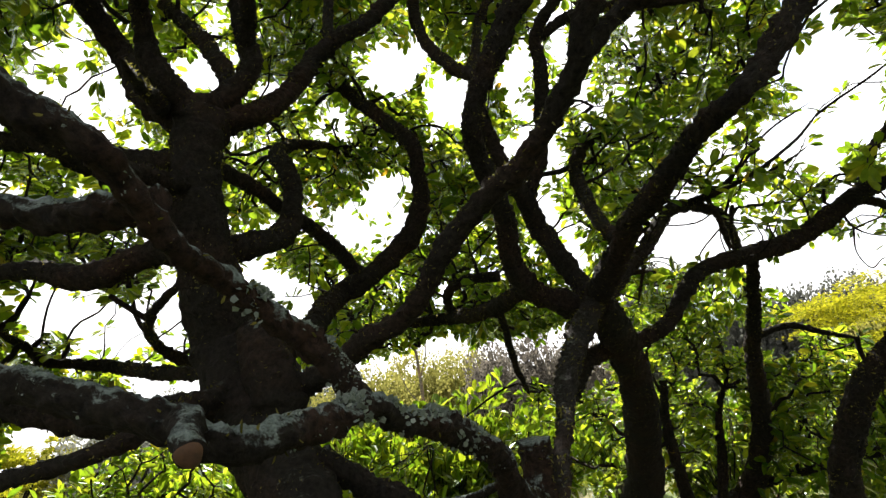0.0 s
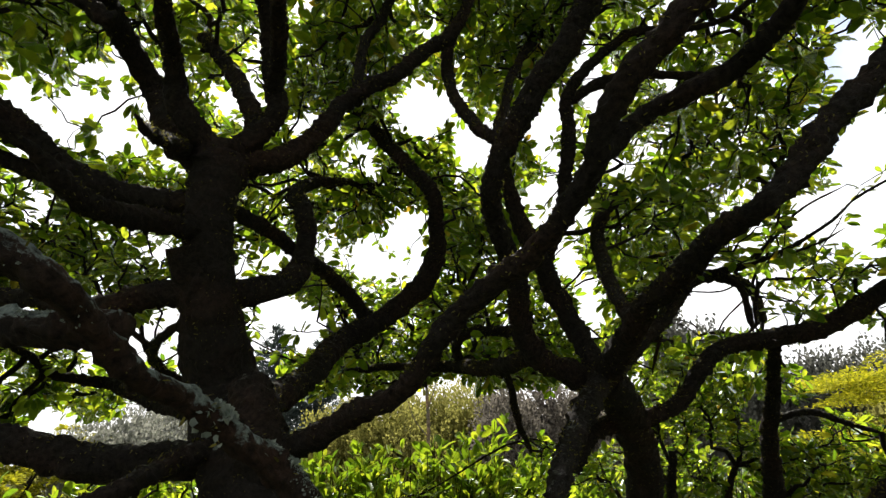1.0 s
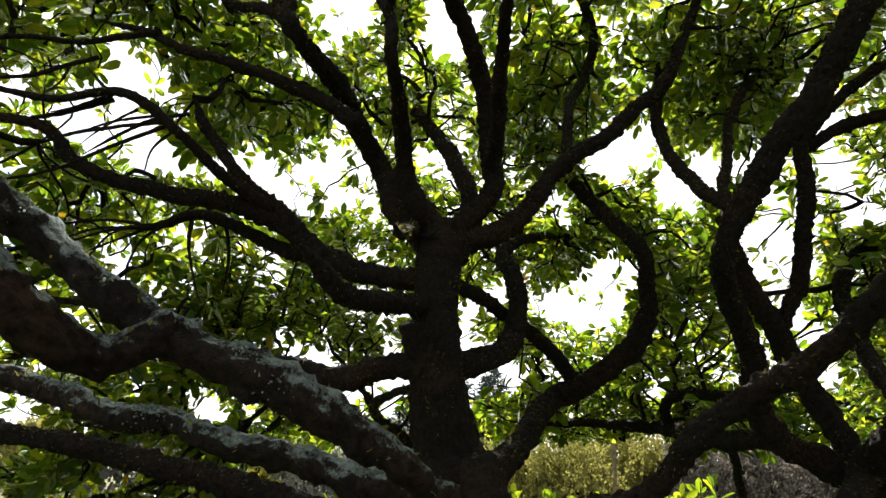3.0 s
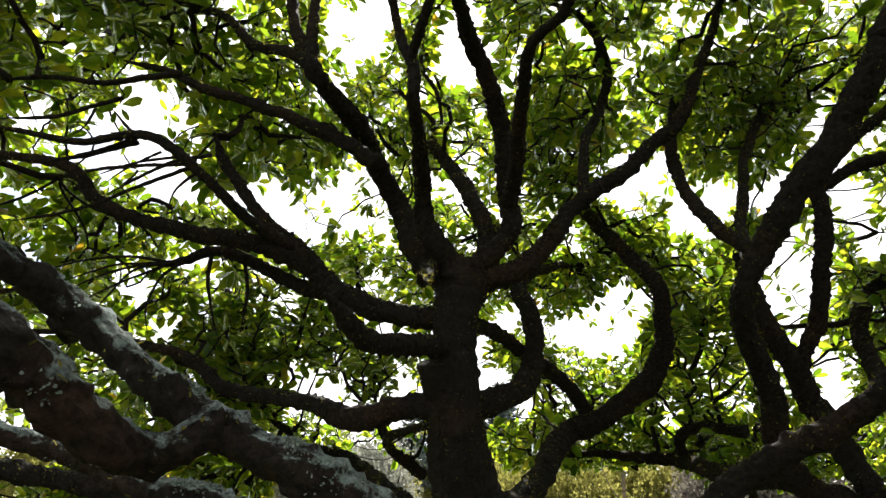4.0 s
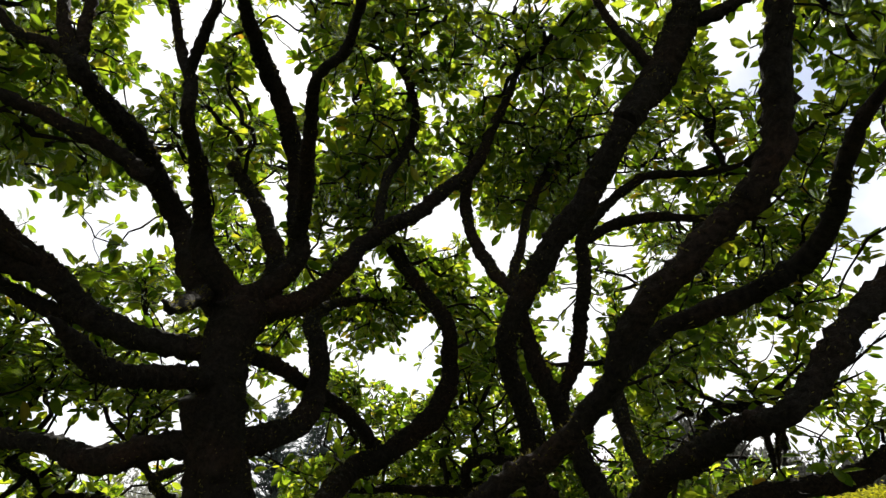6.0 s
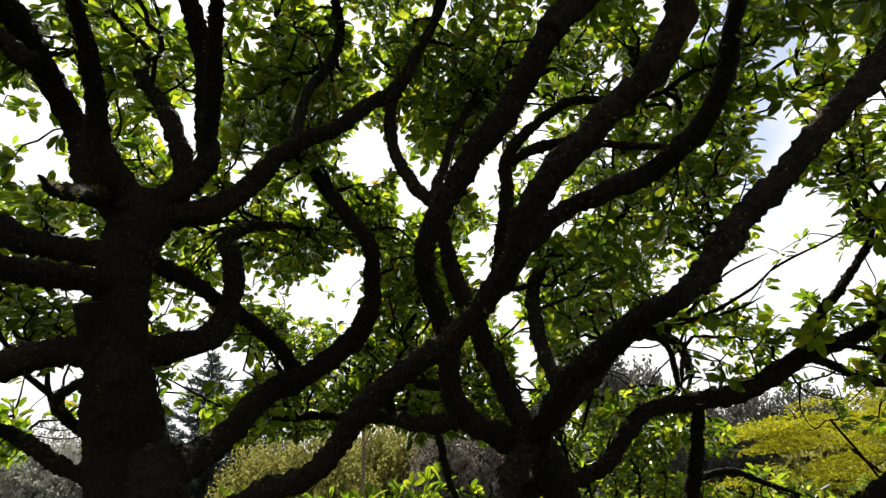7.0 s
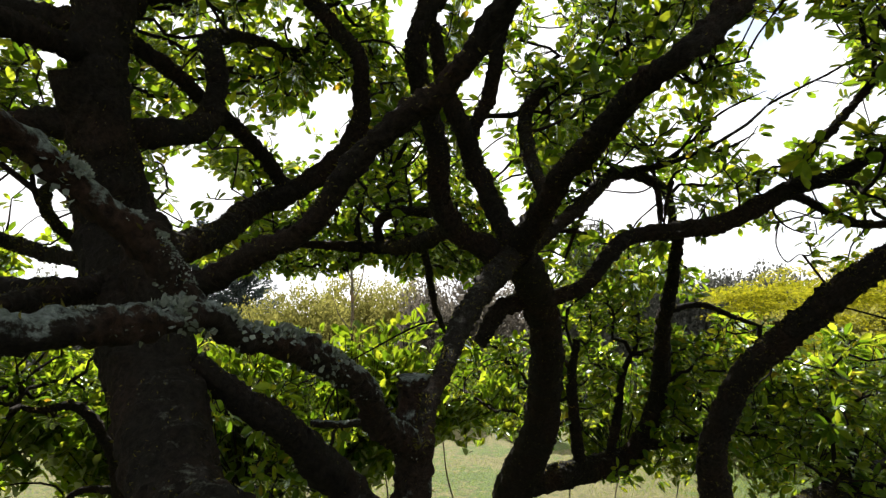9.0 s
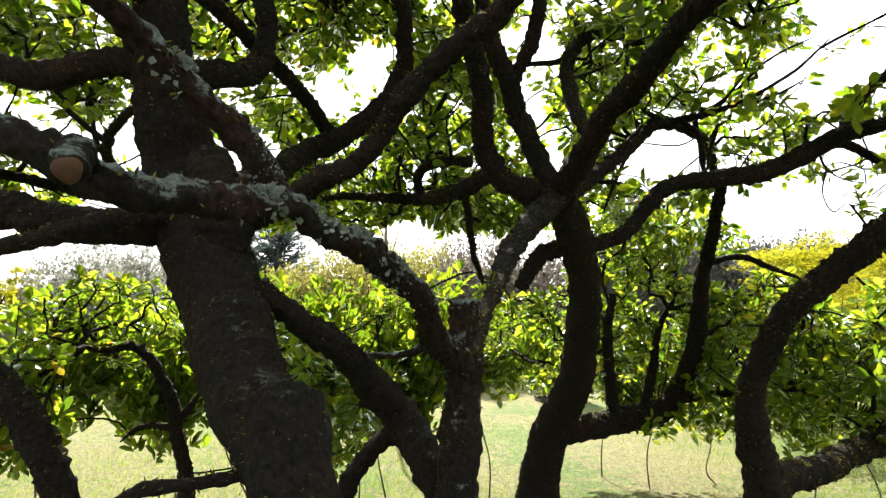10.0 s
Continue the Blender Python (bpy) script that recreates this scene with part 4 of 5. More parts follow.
def basis(ahead, up):
    ahead = ahead / np.linalg.norm(ahead, axis=1, keepdims=True)
    side = np.cross(ahead, up)
    side /= np.linalg.norm(side, axis=1, keepdims=True) + 1e-9
    return side, ahead, np.cross(side, ahead)


def leaves_mesh(name, base, ahead, up, size, shape=(LEAF_V, LEAF_F)):
    v0, f0 = shape
    side, fwd, nrm = basis(ahead, up)
    v = base[:, None] + size[:, None, None] * (v0[None, :, :1] * side[:, None] + v0[None, :, 1:2] * fwd[:, None] + v0[None, :, 2:] * nrm[:, None])
    f = f0[None] + (np.arange(len(base)) * len(v0))[:, None, None]
    me = bpy.data.meshes.new(name)
    nv, nf, k = v.shape[0] * v.shape[1], f.shape[0] * f.shape[1], f.shape[2]
    me.vertices.add(nv)
    me.vertices.foreach_set("co", v.reshape(-1).astype(np.float32))
    me.loops.add(nf * k)
    me.loops.foreach_set("vertex_index", f.reshape(-1).astype(np.int32))
    me.polygons.add(nf)
    me.polygons.foreach_set("loop_start", np.arange(0, nf * k, k, dtype=np.int32))
    me.polygons.foreach_set("use_smooth", np.ones(nf, bool))
    me.update(calc_edges=True)
    return me


def rosette(spots, aims, per, size, droop=0.25, rise=-0.15):
    """Leaves radiating round each spot about its aim: base, ahead, up and size of every leaf."""
    n = len(spots) * per
    spot, aim = np.repeat(spots, per, 0), np.repeat(aims, per, 0)
    aim = aim / np.linalg.norm(aim, axis=1, keepdims=True)
    rand = rng.normal(size=(n, 3))
    flat = rand - (rand * aim).sum(1, keepdims=True) * aim
    flat /= np.linalg.norm(flat, axis=1, keepdims=True)
    ahead = flat + aim * rng.uniform(rise, rise + 1.05, (n, 1)) - np.array([0, 0, 1]) * rng.uniform(0, 2 * droop, (n, 1))
    base = spot + flat * 0.012 - aim * rng.uniform(0, 0.05, (n, 1))
    up = aim + rng.normal(size=(n, 3)) * 0.35
    return base, ahead, up, size * rng.uniform(0.5, 1.12, n)


def grow(spots):
    """Joins every spot to a limb or a spot already joined: owner tree, start of its twig, spot before it (or -1)."""
    limb_pts = np.vstack([line[::8, :3] for _, line in LINES])
    limb_own = np.concatenate([[t] * len(line[::8]) for t, line in LINES])
    near = np.array([np.linalg.norm(limb_pts - s, axis=1).min() for s in spots])
    pts = np.vstack([limb_pts, np.zeros((len(spots), 3))])
    run = np.zeros(len(pts))
    own = list(limb_own)
    made, at, n = {}, {}, len(limb_pts)
    for i in np.argsort(near):
        d = np.linalg.norm(pts[:n] - spots[i], axis=1)
        j = int((d + 0.45 * run[:n]).argmin())
        made[int(i)] = (own[j], pts[j].copy(), at.get(j, -1))
        pts[n], run[n], at[n] = spots[i], run[j] + d[j], int(i)
        own.append(own[j])
        n += 1
    load = {i: 1 for i in made}
    for i in reversed(list(made)):
        if made[i][2] >= 0:
            load[made[i][2]] += load[i]
    return made, load


def twig_lines(spots, made, load, pick):
    """Branchlets that thicken with the number of twigs they carry."""
    v, f = [], []
    for i in pick:
        a, b = np.array(made[i][1]), spots[i]
        length = np.linalg.norm(b - a)
        r0 = min(0.0038 * load[i] ** 0.4, 0.013)
        if length > 0.25:
            r0 = min(r0, 0.0065)
        r1 = max(r0 * 0.72, 0.0022)
        sway, swing = rng.normal(size=3) * 0.1 * length, rng.normal(size=3) * 0.05 * length
        steps = 2 if length < 0.12 else 3 if length < 0.25 else 6
        path = []
        for k in range(steps + 1):
            q = k / steps
            path.append((a + (b - a) * q + sway * math.sin(3.1416 * q) + swing * math.sin(6.2832 * q), r0 + (r1 - r0) * q))
        t = (b - a) / (length + 1e-9)
        u = np.cross(t, (0.31, 0.2, 0.9))
        u /= np.linalg.norm(u) + 1e-9
        w = np.cross(t, u)
        k0, sides = len(v), 6 if r0 > 0.007 else 3
        for c, r in path:
            for k in range(sides):
                g = 2 * math.pi * k / sides
                v.append(c + r * rng.uniform(0.85, 1.15) * (math.cos(g) * u + math.sin(g) * w))
        for s in range(steps):
            for k in range(sides):
                f.append((k0 + sides * s + k, k0 + sides * s + (k + 1) % sides, k0 + sides * s + sides + (k + 1) % sides, k0 + sides * s + sides + k))
    return v, f


# the last set is out of view, added only to darken the limbs
SPOT_SETS = [(canopy_spots(5800, 2.3, 3.6), 1.0), (canopy_spots(8800, 3.4, 6.2), 1.0), (clump_spots(), 0.85), (belt_spots(1050), 0.95), (skirt_spots(3750), 0.98), (rear_shade_spots(2000), 1.1)]
SPOTS = np.vstack([spots for spots, _ in SPOT_SETS])
GROWN = np.concatenate([np.full(len(spots), grown) for spots, grown in SPOT_SETS])
MADE, LOAD = grow(SPOTS)
ONE_LEAF = [mesh_of("leaf", [Vector(p) * s for p in LEAF_V], [tuple(int(i) for i in q) for q in LEAF_F]) for s in (0.055, 0.066, 0.079)]
for me in ONE_LEAF:
    me.materials.append(LEAF)
for tree, root in TREES.items():
    pick = [i for i in MADE if MADE[i][0] == tree and (LOAD[i] > 3 or np.linalg.norm(SPOTS[i] - MADE[i][1]) < 0.7)]
    if not pick:
        continue
    o = np.array(root.location)
    sp = SPOTS[pick]
    st = np.array([MADE[i][1] for i in pick])
    aims = (sp - st) / (np.linalg.norm(sp - st, axis=1, keepdims=True) + 1e-6) + np.array([0, 0, 0.9]) + rng.normal(size=sp.shape) * 0.35
    base, ahead, up, size = rosette(sp - o, aims, 8, 0.08)
    size *= np.repeat(GROWN[pick], 8)
    # the nearest leaves in front are single leaves, the rest one mass
    dist = np.linalg.norm(base + o - np.array(LOOKOUT), axis=1) + 9 * (base[:, 1] + o[1] < 0.8)
    order = np.argsort(dist)
    single, rest = order[:240], order[240:]
    side, fwd, nrm = basis(ahead[single], up[single])
    for q, i in enumerate(single):
        leaf = new("leaf", ONE_LEAF[int(np.clip((size[i] - 0.049) / 0.012, 0, 2))])
        leaf.parent = root
        leaf.matrix_local = Matrix((side[q], fwd[q], nrm[q])).transposed().to_4x4()
        leaf.location = base[i]
    tagged(part("crown", leaves_mesh("crown", base[rest], ahead[rest], up[rest], size[rest], FAR_LEAF), LEAF, root, "glossy oval green leaves in loose rosettes"), kind="stuff")
    tv, tf = twig_lines(SPOTS, MADE, LOAD, pick)
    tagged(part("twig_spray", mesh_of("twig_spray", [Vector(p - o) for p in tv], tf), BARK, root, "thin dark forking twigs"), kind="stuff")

# moss on the limbs and leafy lichen on the low tree
TUFT = (np.array([(-0.12, 0, 0), (0.12, 0, 0), (0.16, 0.6, 0.1), (0.0, 1, 0.3), (-0.16, 0.6, 0.1)]), np.array([(0, 1, 2, 3, 4)]))
SCALE = (np.array([(-0.2, 0, 0), (0.3, 0.1, 0), (0.5, 0.5, 0.3), (0.1, 1, 0.55), (-0.5, 0.75, 0.1)]), np.array([(0, 1, 2, 3, 4)]))


def fringe(tree, per_metre, bias, size, patches, spread=14, within=9.0):
    """Points on the limbs of a tree, more on their upper sides, in patches: base, outward way and length."""
    base, out = [], []
    for own, line in LINES:
        if own != tree or line[:, 3].max() < 0.011 or line[:, 1].min() > within:
            continue
        step = np.linalg.norm(np.diff(line[:, :3], axis=0), axis=1)
        n = int(per_metre * (step * (0.4 + line[1:, 3] / 0.03)).sum())
        at = rng.integers(0, len(line) - 1, n)
        t = line[at + 1, :3] - line[at, :3]
        r = line[at, 3]
        t /= np.linalg.norm(t, axis=1, keepdims=True) + 1e-9
        way = rng.normal(size=(n, 3)) + np.array([0, 0, bias])
        way -= (way * t).sum(1, keepdims=True) * t
        way /= np.linalg.norm(way, axis=1, keepdims=True) + 1e-9
        p = line[at, :3] + (line[at + 1, :3] - line[at, :3]) * rng.random((n, 1)) + way * (r * 0.92)[:, None]
        keep = np.array([noise.noise(Vector(q) * spread) + 0.4 * noise.noise(Vector(q) * 45) > patches for q in p], bool)
        base.append(p[keep])
        out.append(way[keep])
    base, out = np.vstack(base), np.vstack(out)
    return base, out, size * rng.uniform(0.5, 1.3, len(base))


for tree, root in TREES.items():
    o = np.array(root.location)
    base, out, size = fringe(tree, 1100 if tree == "R" else 200 if tree in "PS" else 560, 0.5, 0.0088 if tree == "R" else 0.0078, 0.0)
    tagged(part("moss", leaves_mesh("moss", base - o, out + rng.normal(size=out.shape) * 0.55, rng.normal(size=out.shape), size, TUFT), MOSS, root, "short dark moss along the limbs"), kind="stuff")
base, out, size = fringe("P", 12000, 1.7, 0.0026, 0.3, 16, 0.9)
o = np.array(TREES["P"].location)
side = np.cross(out, rng.normal(size=out.shape))
tagged(part("lichen", leaves_mesh("lichen", base - o, side + out * rng.uniform(0.2, 1.1, (len(out), 1)), out, size, SCALE), LICHEN, TREES["P"], "pale grey-green leafy lichen crust"), kind="stuff")

base, out, size = fringe("P", 16000, 1.2, 0.0062, 0.1, 20, 0.9)
crowd = [np.exp(-((base - np.array(q)) ** 2).sum(1) / (2 * w * w)) for q, w in (((-0.085, 0.67, 1.69), 0.035), ((0.0, 0.86, 1.635), 0.06), ((-0.17, 0.58, 1.8), 0.02))]
keep = rng.random(len(base)) < 0.55 * np.max(crowd, axis=0)
base, out, size = base[keep], out[keep], size[keep]
side = np.cross(out, rng.normal(size=out.shape))
tagged(part("lichen_tuft", leaves_mesh("lichen_tuft", base - o, side + out * rng.uniform(0.4, 1.6, (len(out), 1)), out, size, SCALE), LICHEN, TREES["P"], "ragged pale lichen tufts at the fork"), kind="stuff")

# ---- the garden beyond ----
CARD = (np.array([(-0.3, 0, 0), (0.3, 0, 0), (0.36, 0.6, 0.06), (0, 1, 0), (-0.36, 0.6, 0.06)]), np.array([(0, 1, 2, 3, 4)]))
SPRAY = (np.array([(0, 0, 0), (0.18, 0.5, 0.05), (0, 1, -0.05), (-0.18, 0.5, 0.05)]), np.array([(0, 1, 2, 3)]))
FEATHER = (np.array([(-0.05, 0, 0), (0.05, 0, 0), (0.1, 0.55, 0.05), (0, 1, 0), (-0.1, 0.55, 0.05)]), np.array([(0, 1, 2, 3, 4)]))


def bush(name, label, category, at, size, mat, leaf, count, lumps=3.0, group="", layered=1.0):
    """A shrub with a lumpy dome of small leaves over larger inner ones, on short stems."""
    root = tagged(new(name), label, category, group)
    root.location = at
    d = rng.normal(size=(count, 3))
    d[:, 2] = np.abs(d[:, 2])
    d /= np.linalg.norm(d, axis=1, keepdims=True)
    seed = Vector(rng.uniform(-50, 50, 3))
    far = np.array([1 + 0.24 * noise.noise(Vector((x, y, z * layered)) * lumps + seed) + 0.13 * noise.noise(Vector((x, y, z * layered)) * lumps * 3.3 + seed) for x, y, z in d])
    deep = rng.random(count) < 0.2
    p = d * (far * np.where(deep, rng.uniform(0.6, 0.86, count), 1 - 0.13 * rng.random(count) ** 1.5))[:, None] * np.array([size[0] * 0.5, size[1] * 0.5, size[2]])
    p[:, 2] = np.maximum(p[:, 2], 0.02)
    aim = d + np.array([0, 0, 0.5]) + rng.normal(size=(count, 3)) * 0.6
    tagged(part("foliage", leaves_mesh("foliage", p, aim, rng.normal(size=(count, 3)) + d, leaf * rng.uniform(0.6, 1.2, count) * np.where(deep, 3.0, 1.0), CARD), mat, root), kind="stuff")
    for s in range(3):
        g = rng.uniform(0, 6.28)
        top = np.array([math.cos(g) * 0.25 * size[0], math.sin(g) * 0.25 * size[1], size[2] * 0.7])
        foot = np.array([math.cos(g), math.sin(g), 0]) * 0.08 * size[0]
        rr = 0.012 * size[2] + 0.01
        part("stem", tube("stem", smooth_line([(*foot, rr), (*(foot * 0.5 + top * 0.5 + rng.normal(size=3) * 0.05), rr * 0.7), (*top, rr * 0.3)], 0.2), 6, 0.1), BARK, root)
    return root


def polar(az, dist):
    return (LOOKOUT.x + math.sin(radians(az)) * dist, LOOKOUT.y + math.cos(radians(az)) * dist, 0)


def shoot_shrub(at, width, low, high, shoots, leaves):
    """A shrub of many upright leafy shoots over bare stems."""
    root = tagged(new("hedge_shrub"), "bright green broad-leaved shrub of upright leafy shoots" if leaves == HEDGE else "mid-green broad-leaved shrub on crooked stems", "shrub", "leafy hedge shrubs")
    root.location = at
    spots, aims, v, f = [], [], [], []
    g = rng.uniform(0, 6.28)
    fork = np.array([math.cos(g) * 0.22 * width, math.sin(g) * 0.22 * width, low * rng.uniform(1.0, 1.2)])
    knee, bend = fork * np.array([0.5, 0.5, 0.3]) + rng.normal(size=3) * 0.035, fork * np.array([0.75, 0.75, 0.68]) + rng.normal(size=3) * 0.035
    part("stem", tube("stem", smooth_line([(*(fork * np.array([0.4, 0.4, 0])), 0.007), (*knee, 0.006), (*bend, 0.0055), (*fork, 0.005)], 0.05), 7, 0.2), PALE_BARK, root)
    for s in range(shoots):
        g, q = rng.uniform(0, 6.28), width * 0.5 * math.sqrt(rng.random())
        foot = np.array([math.cos(g), math.sin(g), 0]) * q
        top = foot * 1.1 + np.array([*rng.normal(size=2) * 0.06, high * rng.uniform(0.72, 1.0) * (1 - 0.25 * (2 * q / width) ** 3)])
        k0 = len(v)
        for u, r in ((0, 0.008), (0.5, 0.005), (1, 0.003)):
            c = fork + (top - fork) * u + np.array([*(foot[:2] - fork[:2]) * 0.3, 0]) * math.sin(3.1 * u)
            v += [c + np.array([r, 0, 0]), c + np.array([-r * 0.5, r * 0.87, 0]), c + np.array([-r * 0.5, -r * 0.87, 0])]
        for j in range(2):
            for k in range(3):
                f.append((k0 + 3 * j + k, k0 + 3 * j + (k + 1) % 3, k0 + 3 * j + 3 + (k + 1) % 3, k0 + 3 * j + 3 + k))
        z = top[2]
        while z > low * rng.uniform(0.8, 1.3):
            u = max(0.0, (z - fork[2]) / (top[2] - fork[2] + 1e-6))
            spots.append(np.array([*(foot[:2] * (0.55 + 0.45 * u) + rng.normal(size=2) * 0.03), z]))
            aims.append(np.array([*rng.normal(size=2) * 0.3, 1.0]))
            z -= rng.uniform(0.05, 0.12)
    base, ahead, up, size = rosette(np.array(spots), np.array(aims), 5, 0.104, 0.05, 0.5)
    tagged(part("foliage", leaves_mesh("foliage", base, ahead, up, size, FAR_LEAF), leaves, root), kind="stuff")
    tagged(part("twig_spray", mesh_of("twig_spray", [Vector(p) for p in v], f), BARK, root), kind="stuff")


for az, dist, w, low, high in ((-14, 4.4, 0.9, 0.8, 1.86), (-9.5, 4.1, 0.9, 0.75, 1.84), (-5, 4.5, 0.9, 0.7, 1.82), (-0.5, 4.2, 0.8, 0.8, 1.84), (3.5, 4.6, 0.9, 0.9, 1.98), (-22, 4.3, 0.9, 0.75, 1.74), (-29, 4.0, 0.9, 0.95, 1.72), (-38, 4.4, 1.1, 0.9, 1.75), (8.5, 5.0, 0.8, 0.95, 1.7), (12.5, 5.4, 0.8, 0.95, 1.7), (17.5, 6.0, 0.9, 0.8, 1.75), (22, 5.8, 1.0, 0.55, 1.75), (28, 6.0, 1.1, 0.5, 1.78), (34, 5.8, 1.1, 0.5, 1.75), (40, 6.0, 1.1, 0.5, 1.8), (47, 5.7, 1.1, 0.5, 1.8)):
    shoot_shrub(polar(az, dist), w, low, high, 46 if az > 20 else 66, LEAF if az > 10 else HEDGE)


def tiered_shrub(label, at, size, clumps, leaf):
    """A wide shrub of flat overlapping leaf tiers, thick and sunlit on top, open below."""
    root = tagged(new("golden_shrub"), label, "shrub", "golden shrubs")
    root.location = at
    base, ahead = [], []
    for c in range(clumps):
        g, q = rng.uniform(0, 6.28), math.sqrt(rng.random())
        lift = max(0.0, 1 - q ** 4) ** 0.1 * (rng.uniform(0.82, 1.0) if rng.random() < 0.5 else rng.uniform(0.35, 0.85))
        mid = np.array([math.cos(g) * q * size[0] * 0.5, math.sin(g) * q * size[1] * 0.5, size[2] * lift - 0.12])
        wide = rng.uniform(0.16, 0.38) * (0.7 + 0.1 * size[0])
        n = int(340 * wide / 0.4)
        a, b = rng.uniform(0, 6.28, n), np.sqrt(rng.random(n))
        edge = 1 + 0.3 * np.sin(3 * a + c) + 0.2 * np.sin(7 * a + 2 * c)
        flat = np.c_[np.cos(a) * b * edge * wide, np.sin(a) * b * edge * wide, 0.1 * (1 - b * b) + rng.normal(size=n) * 0.018]
        base.append(mid + flat)
        ahead.append(np.c_[np.cos(a), np.sin(a), rng.uniform(-0.15, 0.35, n)] + rng.normal(size=(n, 3)) * 0.35)
    base, ahead = np.vstack(base), np.vstack(ahead)
    base[:, 2] = np.maximum(base[:, 2], 0.03)
    tagged(part("foliage", leaves_mesh("foliage", base, ahead, rng.normal(size=base.shape) * 0.3 + np.array([0, 0, 1]), leaf * rng.uniform(0.6, 1.3, len(base)), SPRAY), YELLOW, root), kind="stuff")
    for k in range(5):
        g = 1.26 * k + rng.uniform(-0.4, 0.4)
        reach = np.array([math.cos(g) * 0.3 * size[0], math.sin(g) * 0.3 * size[1], size[2] * 0.75])
        foot = np.array([math.cos(g), math.sin(g), 0]) * 0.1
        part("stem", tube("stem", smooth_line([(*foot, 0.05), (*(foot * 0.5 + reach * 0.5), 0.035), (*reach, 0.015)], 0.2), 7, 0.1), BARK, root)


tiered_shrub("broad golden-yellow shrub of flat layered sprays", polar(48.3, 10.5), (6.9, 4.6, 2.82), 230, 0.065)
tiered_shrub("broad golden-yellow shrub of flat layered sprays", polar(71, 11.5), (5.6, 4.4, 2.8), 120, 0.09)
tiered_shrub("small golden shrub beside grey bushes", polar(-37, 17.0), (4.0, 3.0, 2.75), 70, 0.14)
for az, dist, w, h in ((-10, 16, 3.6, 2.9), (-6, 15, 3.4, 3.2), (-2, 17, 3.8, 3.65), (2, 16, 3.4, 3.4)):
    bush("olive_shrub", "pale olive shrub with fine twiggy foliage", "shrub", polar(az, dist), (w, 3.0, h), OLIVE, 0.06, 14000, 2.6, "olive shrubs", 0.8)
for az, dist, w, h in ((5.5, 14, 2.4, 3.15), (9, 15, 3.0, 3.4), (13, 16, 3.0, 3.35), (-28.5, 16, 3.4, 3.1), (-25, 17, 3.6, 3.35), (14.6, 11, 0.8, 1.5)):
    bush("grey_shrub", "silvery grey rounded shrub on the lawn" if az < 0 else "dull mauve-grey rounded shrub on the lawn", "shrub", polar(az, dist), (w, 3.0 if w > 1 else 1.0, h), SILVER if az < 0 else MAUVE, 0.06, 12000, 2.6, "grey shrubs")
for az, dist, w, h in ((20.6, 30, 3.2, 7.6), (23.2, 32, 3.8, 7.0), (27, 36, 6.0, 6.0), (32, 38, 8.0, 5.7), (37, 40, 8.5, 5.9), (43, 40, 9.0, 5.9), (50, 38, 9, 6.1)):
    bush("grey_tree", "hazy grey-green tree far across the lawn", "tree", polar(az, dist), (w, 5.0, h), GREY, 0.17, 8000, 4.0, "far grey trees")
for az in range(-60, 65, 7):
    bush("far_shrub", "low mixed shrub at the far lawn edge", "shrub", polar(az + rng.uniform(-2, 2), rng.uniform(32, 44)), (7, 4, rng.uniform(2.6, 4.2)), OLIVE if rng.random() < 0.6 else GREY, 0.19, 2600, 3.0, "far shrubs")


def conifer(az, dist, height, width, label):
    root = tagged(new("conifer"), label, "tree", "dark conifers")
    root.location = polar(az, dist)
    part("trunk", tube("trunk", smooth_line([(0, 0, 0, 0.16), (0.03, 0, height * 0.5, 0.1), (0, 0.02, height, 0.02)], 0.4), 8, 0.08), BARK, root)
    base, ahead = [], []
    z = height * 0.12
    while z < height * 0.985:
        reach = width * 0.5 * (1 - z / height) ** 0.95 + 0.12
        for k in range(7):
            g = rng.uniform(0, 6.28)
            out = np.array([math.cos(g), math.sin(g), rng.uniform(0.05, 0.55)])
            n = max(3, int(reach / 0.13))
            for s in range(n):
                q = np.array([0, 0, z]) + out * reach * (s + 0.5) / n
                for _ in range(5):
                    base.append(q + rng.normal(size=3) * 0.04)
                    ahead.append(out * 0.9 + rng.normal(size=3) * 0.55)
        z += height * 0.033
    base, ahead = np.array(base), np.array(ahead)
    tagged(part("foliage", leaves_mesh("foliage", base, ahead, rng.normal(size=base.shape), rng.uniform(0.2, 0.42, len(base)), FEATHER), NEEDLE, root), kind="stuff")


conifer(-16.8, 38, 9.6, 8.6, "tall dark conifer with pointed spiky top")
conifer(-12.9, 40, 9.0, 8.6, "dark conifer with two blunt spiky tops")
conifer(-21.0, 42, 7.4, 7.0, "smaller dark conifer behind the lawn")

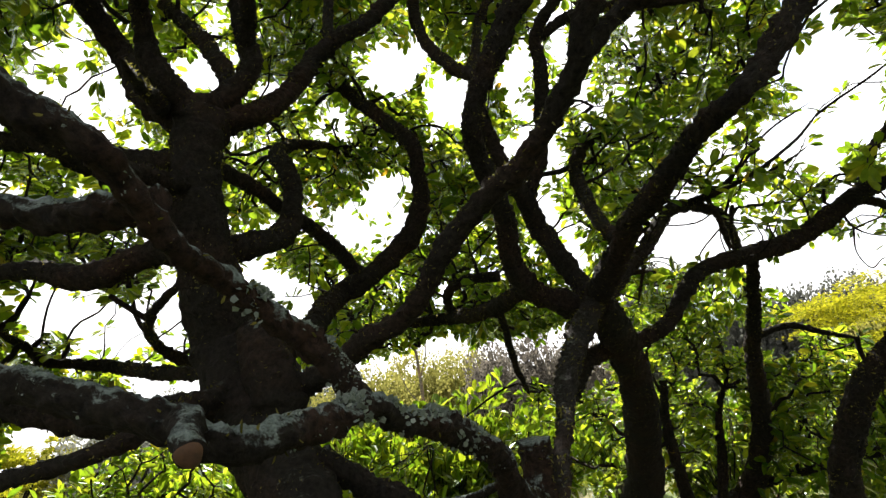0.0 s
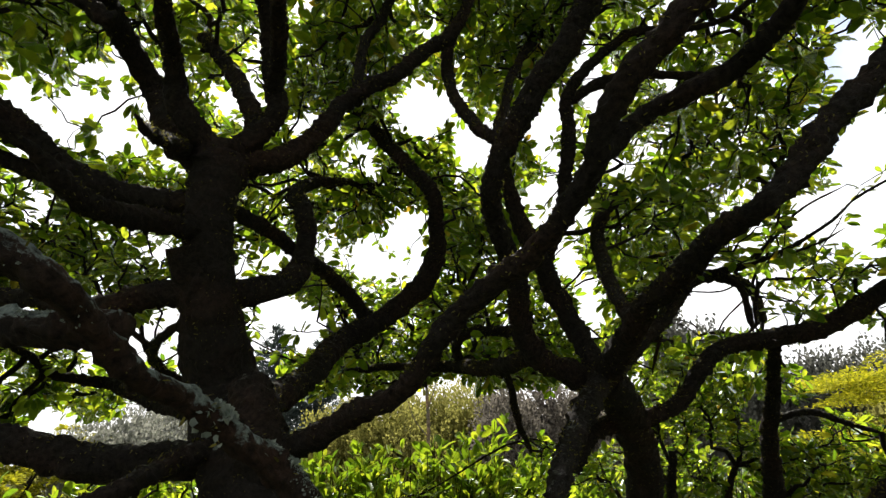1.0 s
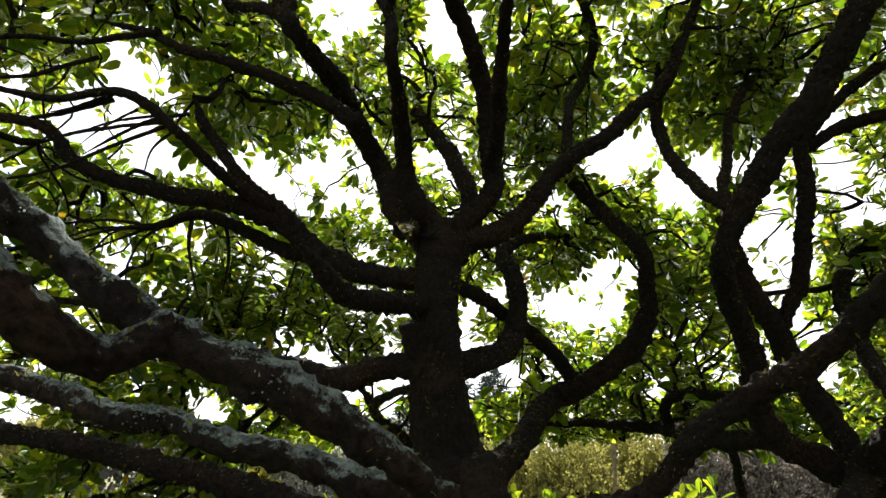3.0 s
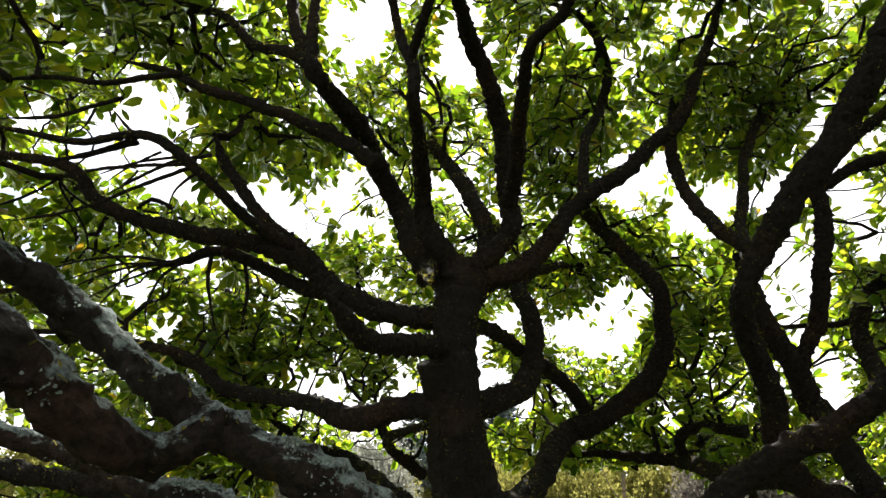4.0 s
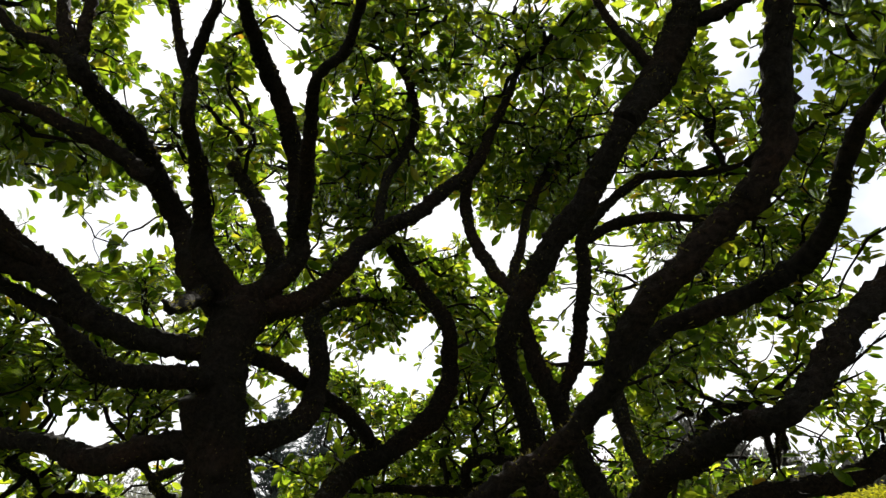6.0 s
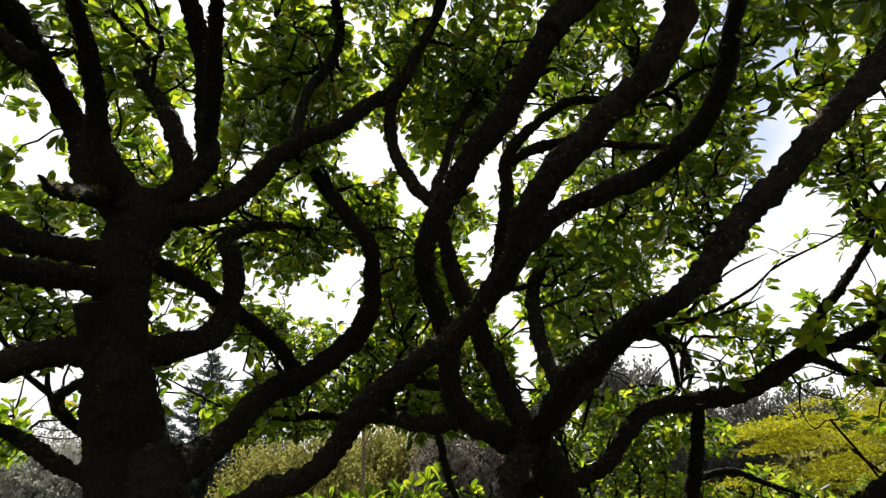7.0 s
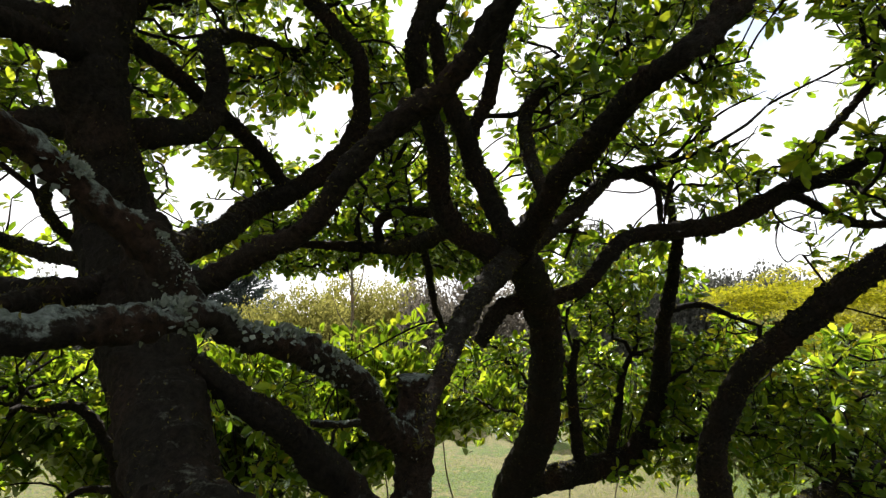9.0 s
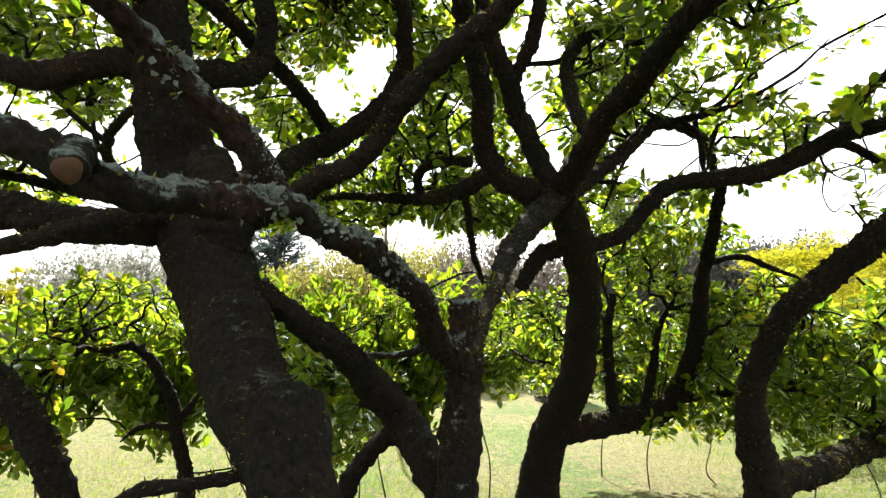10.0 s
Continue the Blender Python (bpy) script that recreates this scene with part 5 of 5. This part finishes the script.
# grass blades on the near lawn
gn = 170000
gr = 3.2 + 11 * rng.random(gn) ** 1.3
ga = np.radians(rng.uniform(-50, 55, gn))
gb = np.c_[LOOKOUT.x + np.sin(ga) * gr, LOOKOUT.y + np.cos(ga) * gr, np.zeros(gn)]
BLADE = (np.array([(-0.06, 0, 0), (0.06, 0, 0), (0.0, 1, 0.12)]), np.array([(0, 1, 2)]))
GRASS = leaf_material("grass_blade", [(0.0, (0.05, 0.09, 0.01)), (0.6, (0.14, 0.18, 0.024)), (1.0, (0.23, 0.225, 0.06))], [(0.0, (0.12, 0.2, 0.014)), (0.6, (0.24, 0.32, 0.03)), (1.0, (0.32, 0.32, 0.07))], 0.6, 0.08)
grass = new("grass", leaves_mesh("grass", gb, rng.normal(size=(gn, 3)) * 0.45 + np.array([0, 0, 1]), rng.normal(size=(gn, 3)), rng.uniform(0.015, 0.06, gn), BLADE))
grass.data.materials.append(GRASS)
tagged(grass, "short sunlit grass blades, part green, part straw", "grass", kind="stuff")

# the sawn stub on the near limb
def cut_wood():
    m, n, l, b = material("sawn_wood")
    grain = noise_node(n, l, 120, 6, 0.7)
    l.new(ramp_node(n, l, grain.outputs["Fac"], [(0.3, (0.022, 0.009, 0.003)), (0.7, (0.07, 0.029, 0.009))]).outputs["Color"], b.inputs["Base Color"])
    b.inputs["Roughness"].default_value = 0.85
    return m


low_tree = TREES["P"]
STUB_FROM, STUB_END = Vector((-0.205, 0.475, 1.682)), Vector((-0.18, 0.422, 1.655))
line = smooth_line([(*(STUB_FROM - low_tree.location), 0.014), (*(STUB_FROM.lerp(STUB_END, 0.6) - low_tree.location), 0.0112), (*(STUB_END - low_tree.location), 0.0098)], 0.004)
stub = part("stub", tube("stub", line, 20, 0.1), BARK_LICHEN, low_tree)
way = (STUB_END - STUB_FROM).normalized()
side = way.cross(Vector((0, 0, 1))).normalized()
rim = []
for ring, lift in ((1.0, 0.0), (0.8, 0.0022), (0.35, 0.0026)):
    for k in range(20):
        g = 6.2832 * k / 20
        rim.append(STUB_END - low_tree.location + way * (0.0005 + lift) + (side * math.cos(g) + side.cross(way) * math.sin(g)) * 0.0096 * ring * (1 + 0.08 * math.sin(3 * g + 1)))
fan = [(r * 20 + k, r * 20 + (k + 1) % 20, (r + 1) * 20 + (k + 1) % 20, (r + 1) * 20 + k) for r in range(2) for k in range(20)] + [tuple(range(40, 60))]
part("cut_end", mesh_of("cut_end", rim, fan), cut_wood(), stub, "weathered orange-brown sawn end")
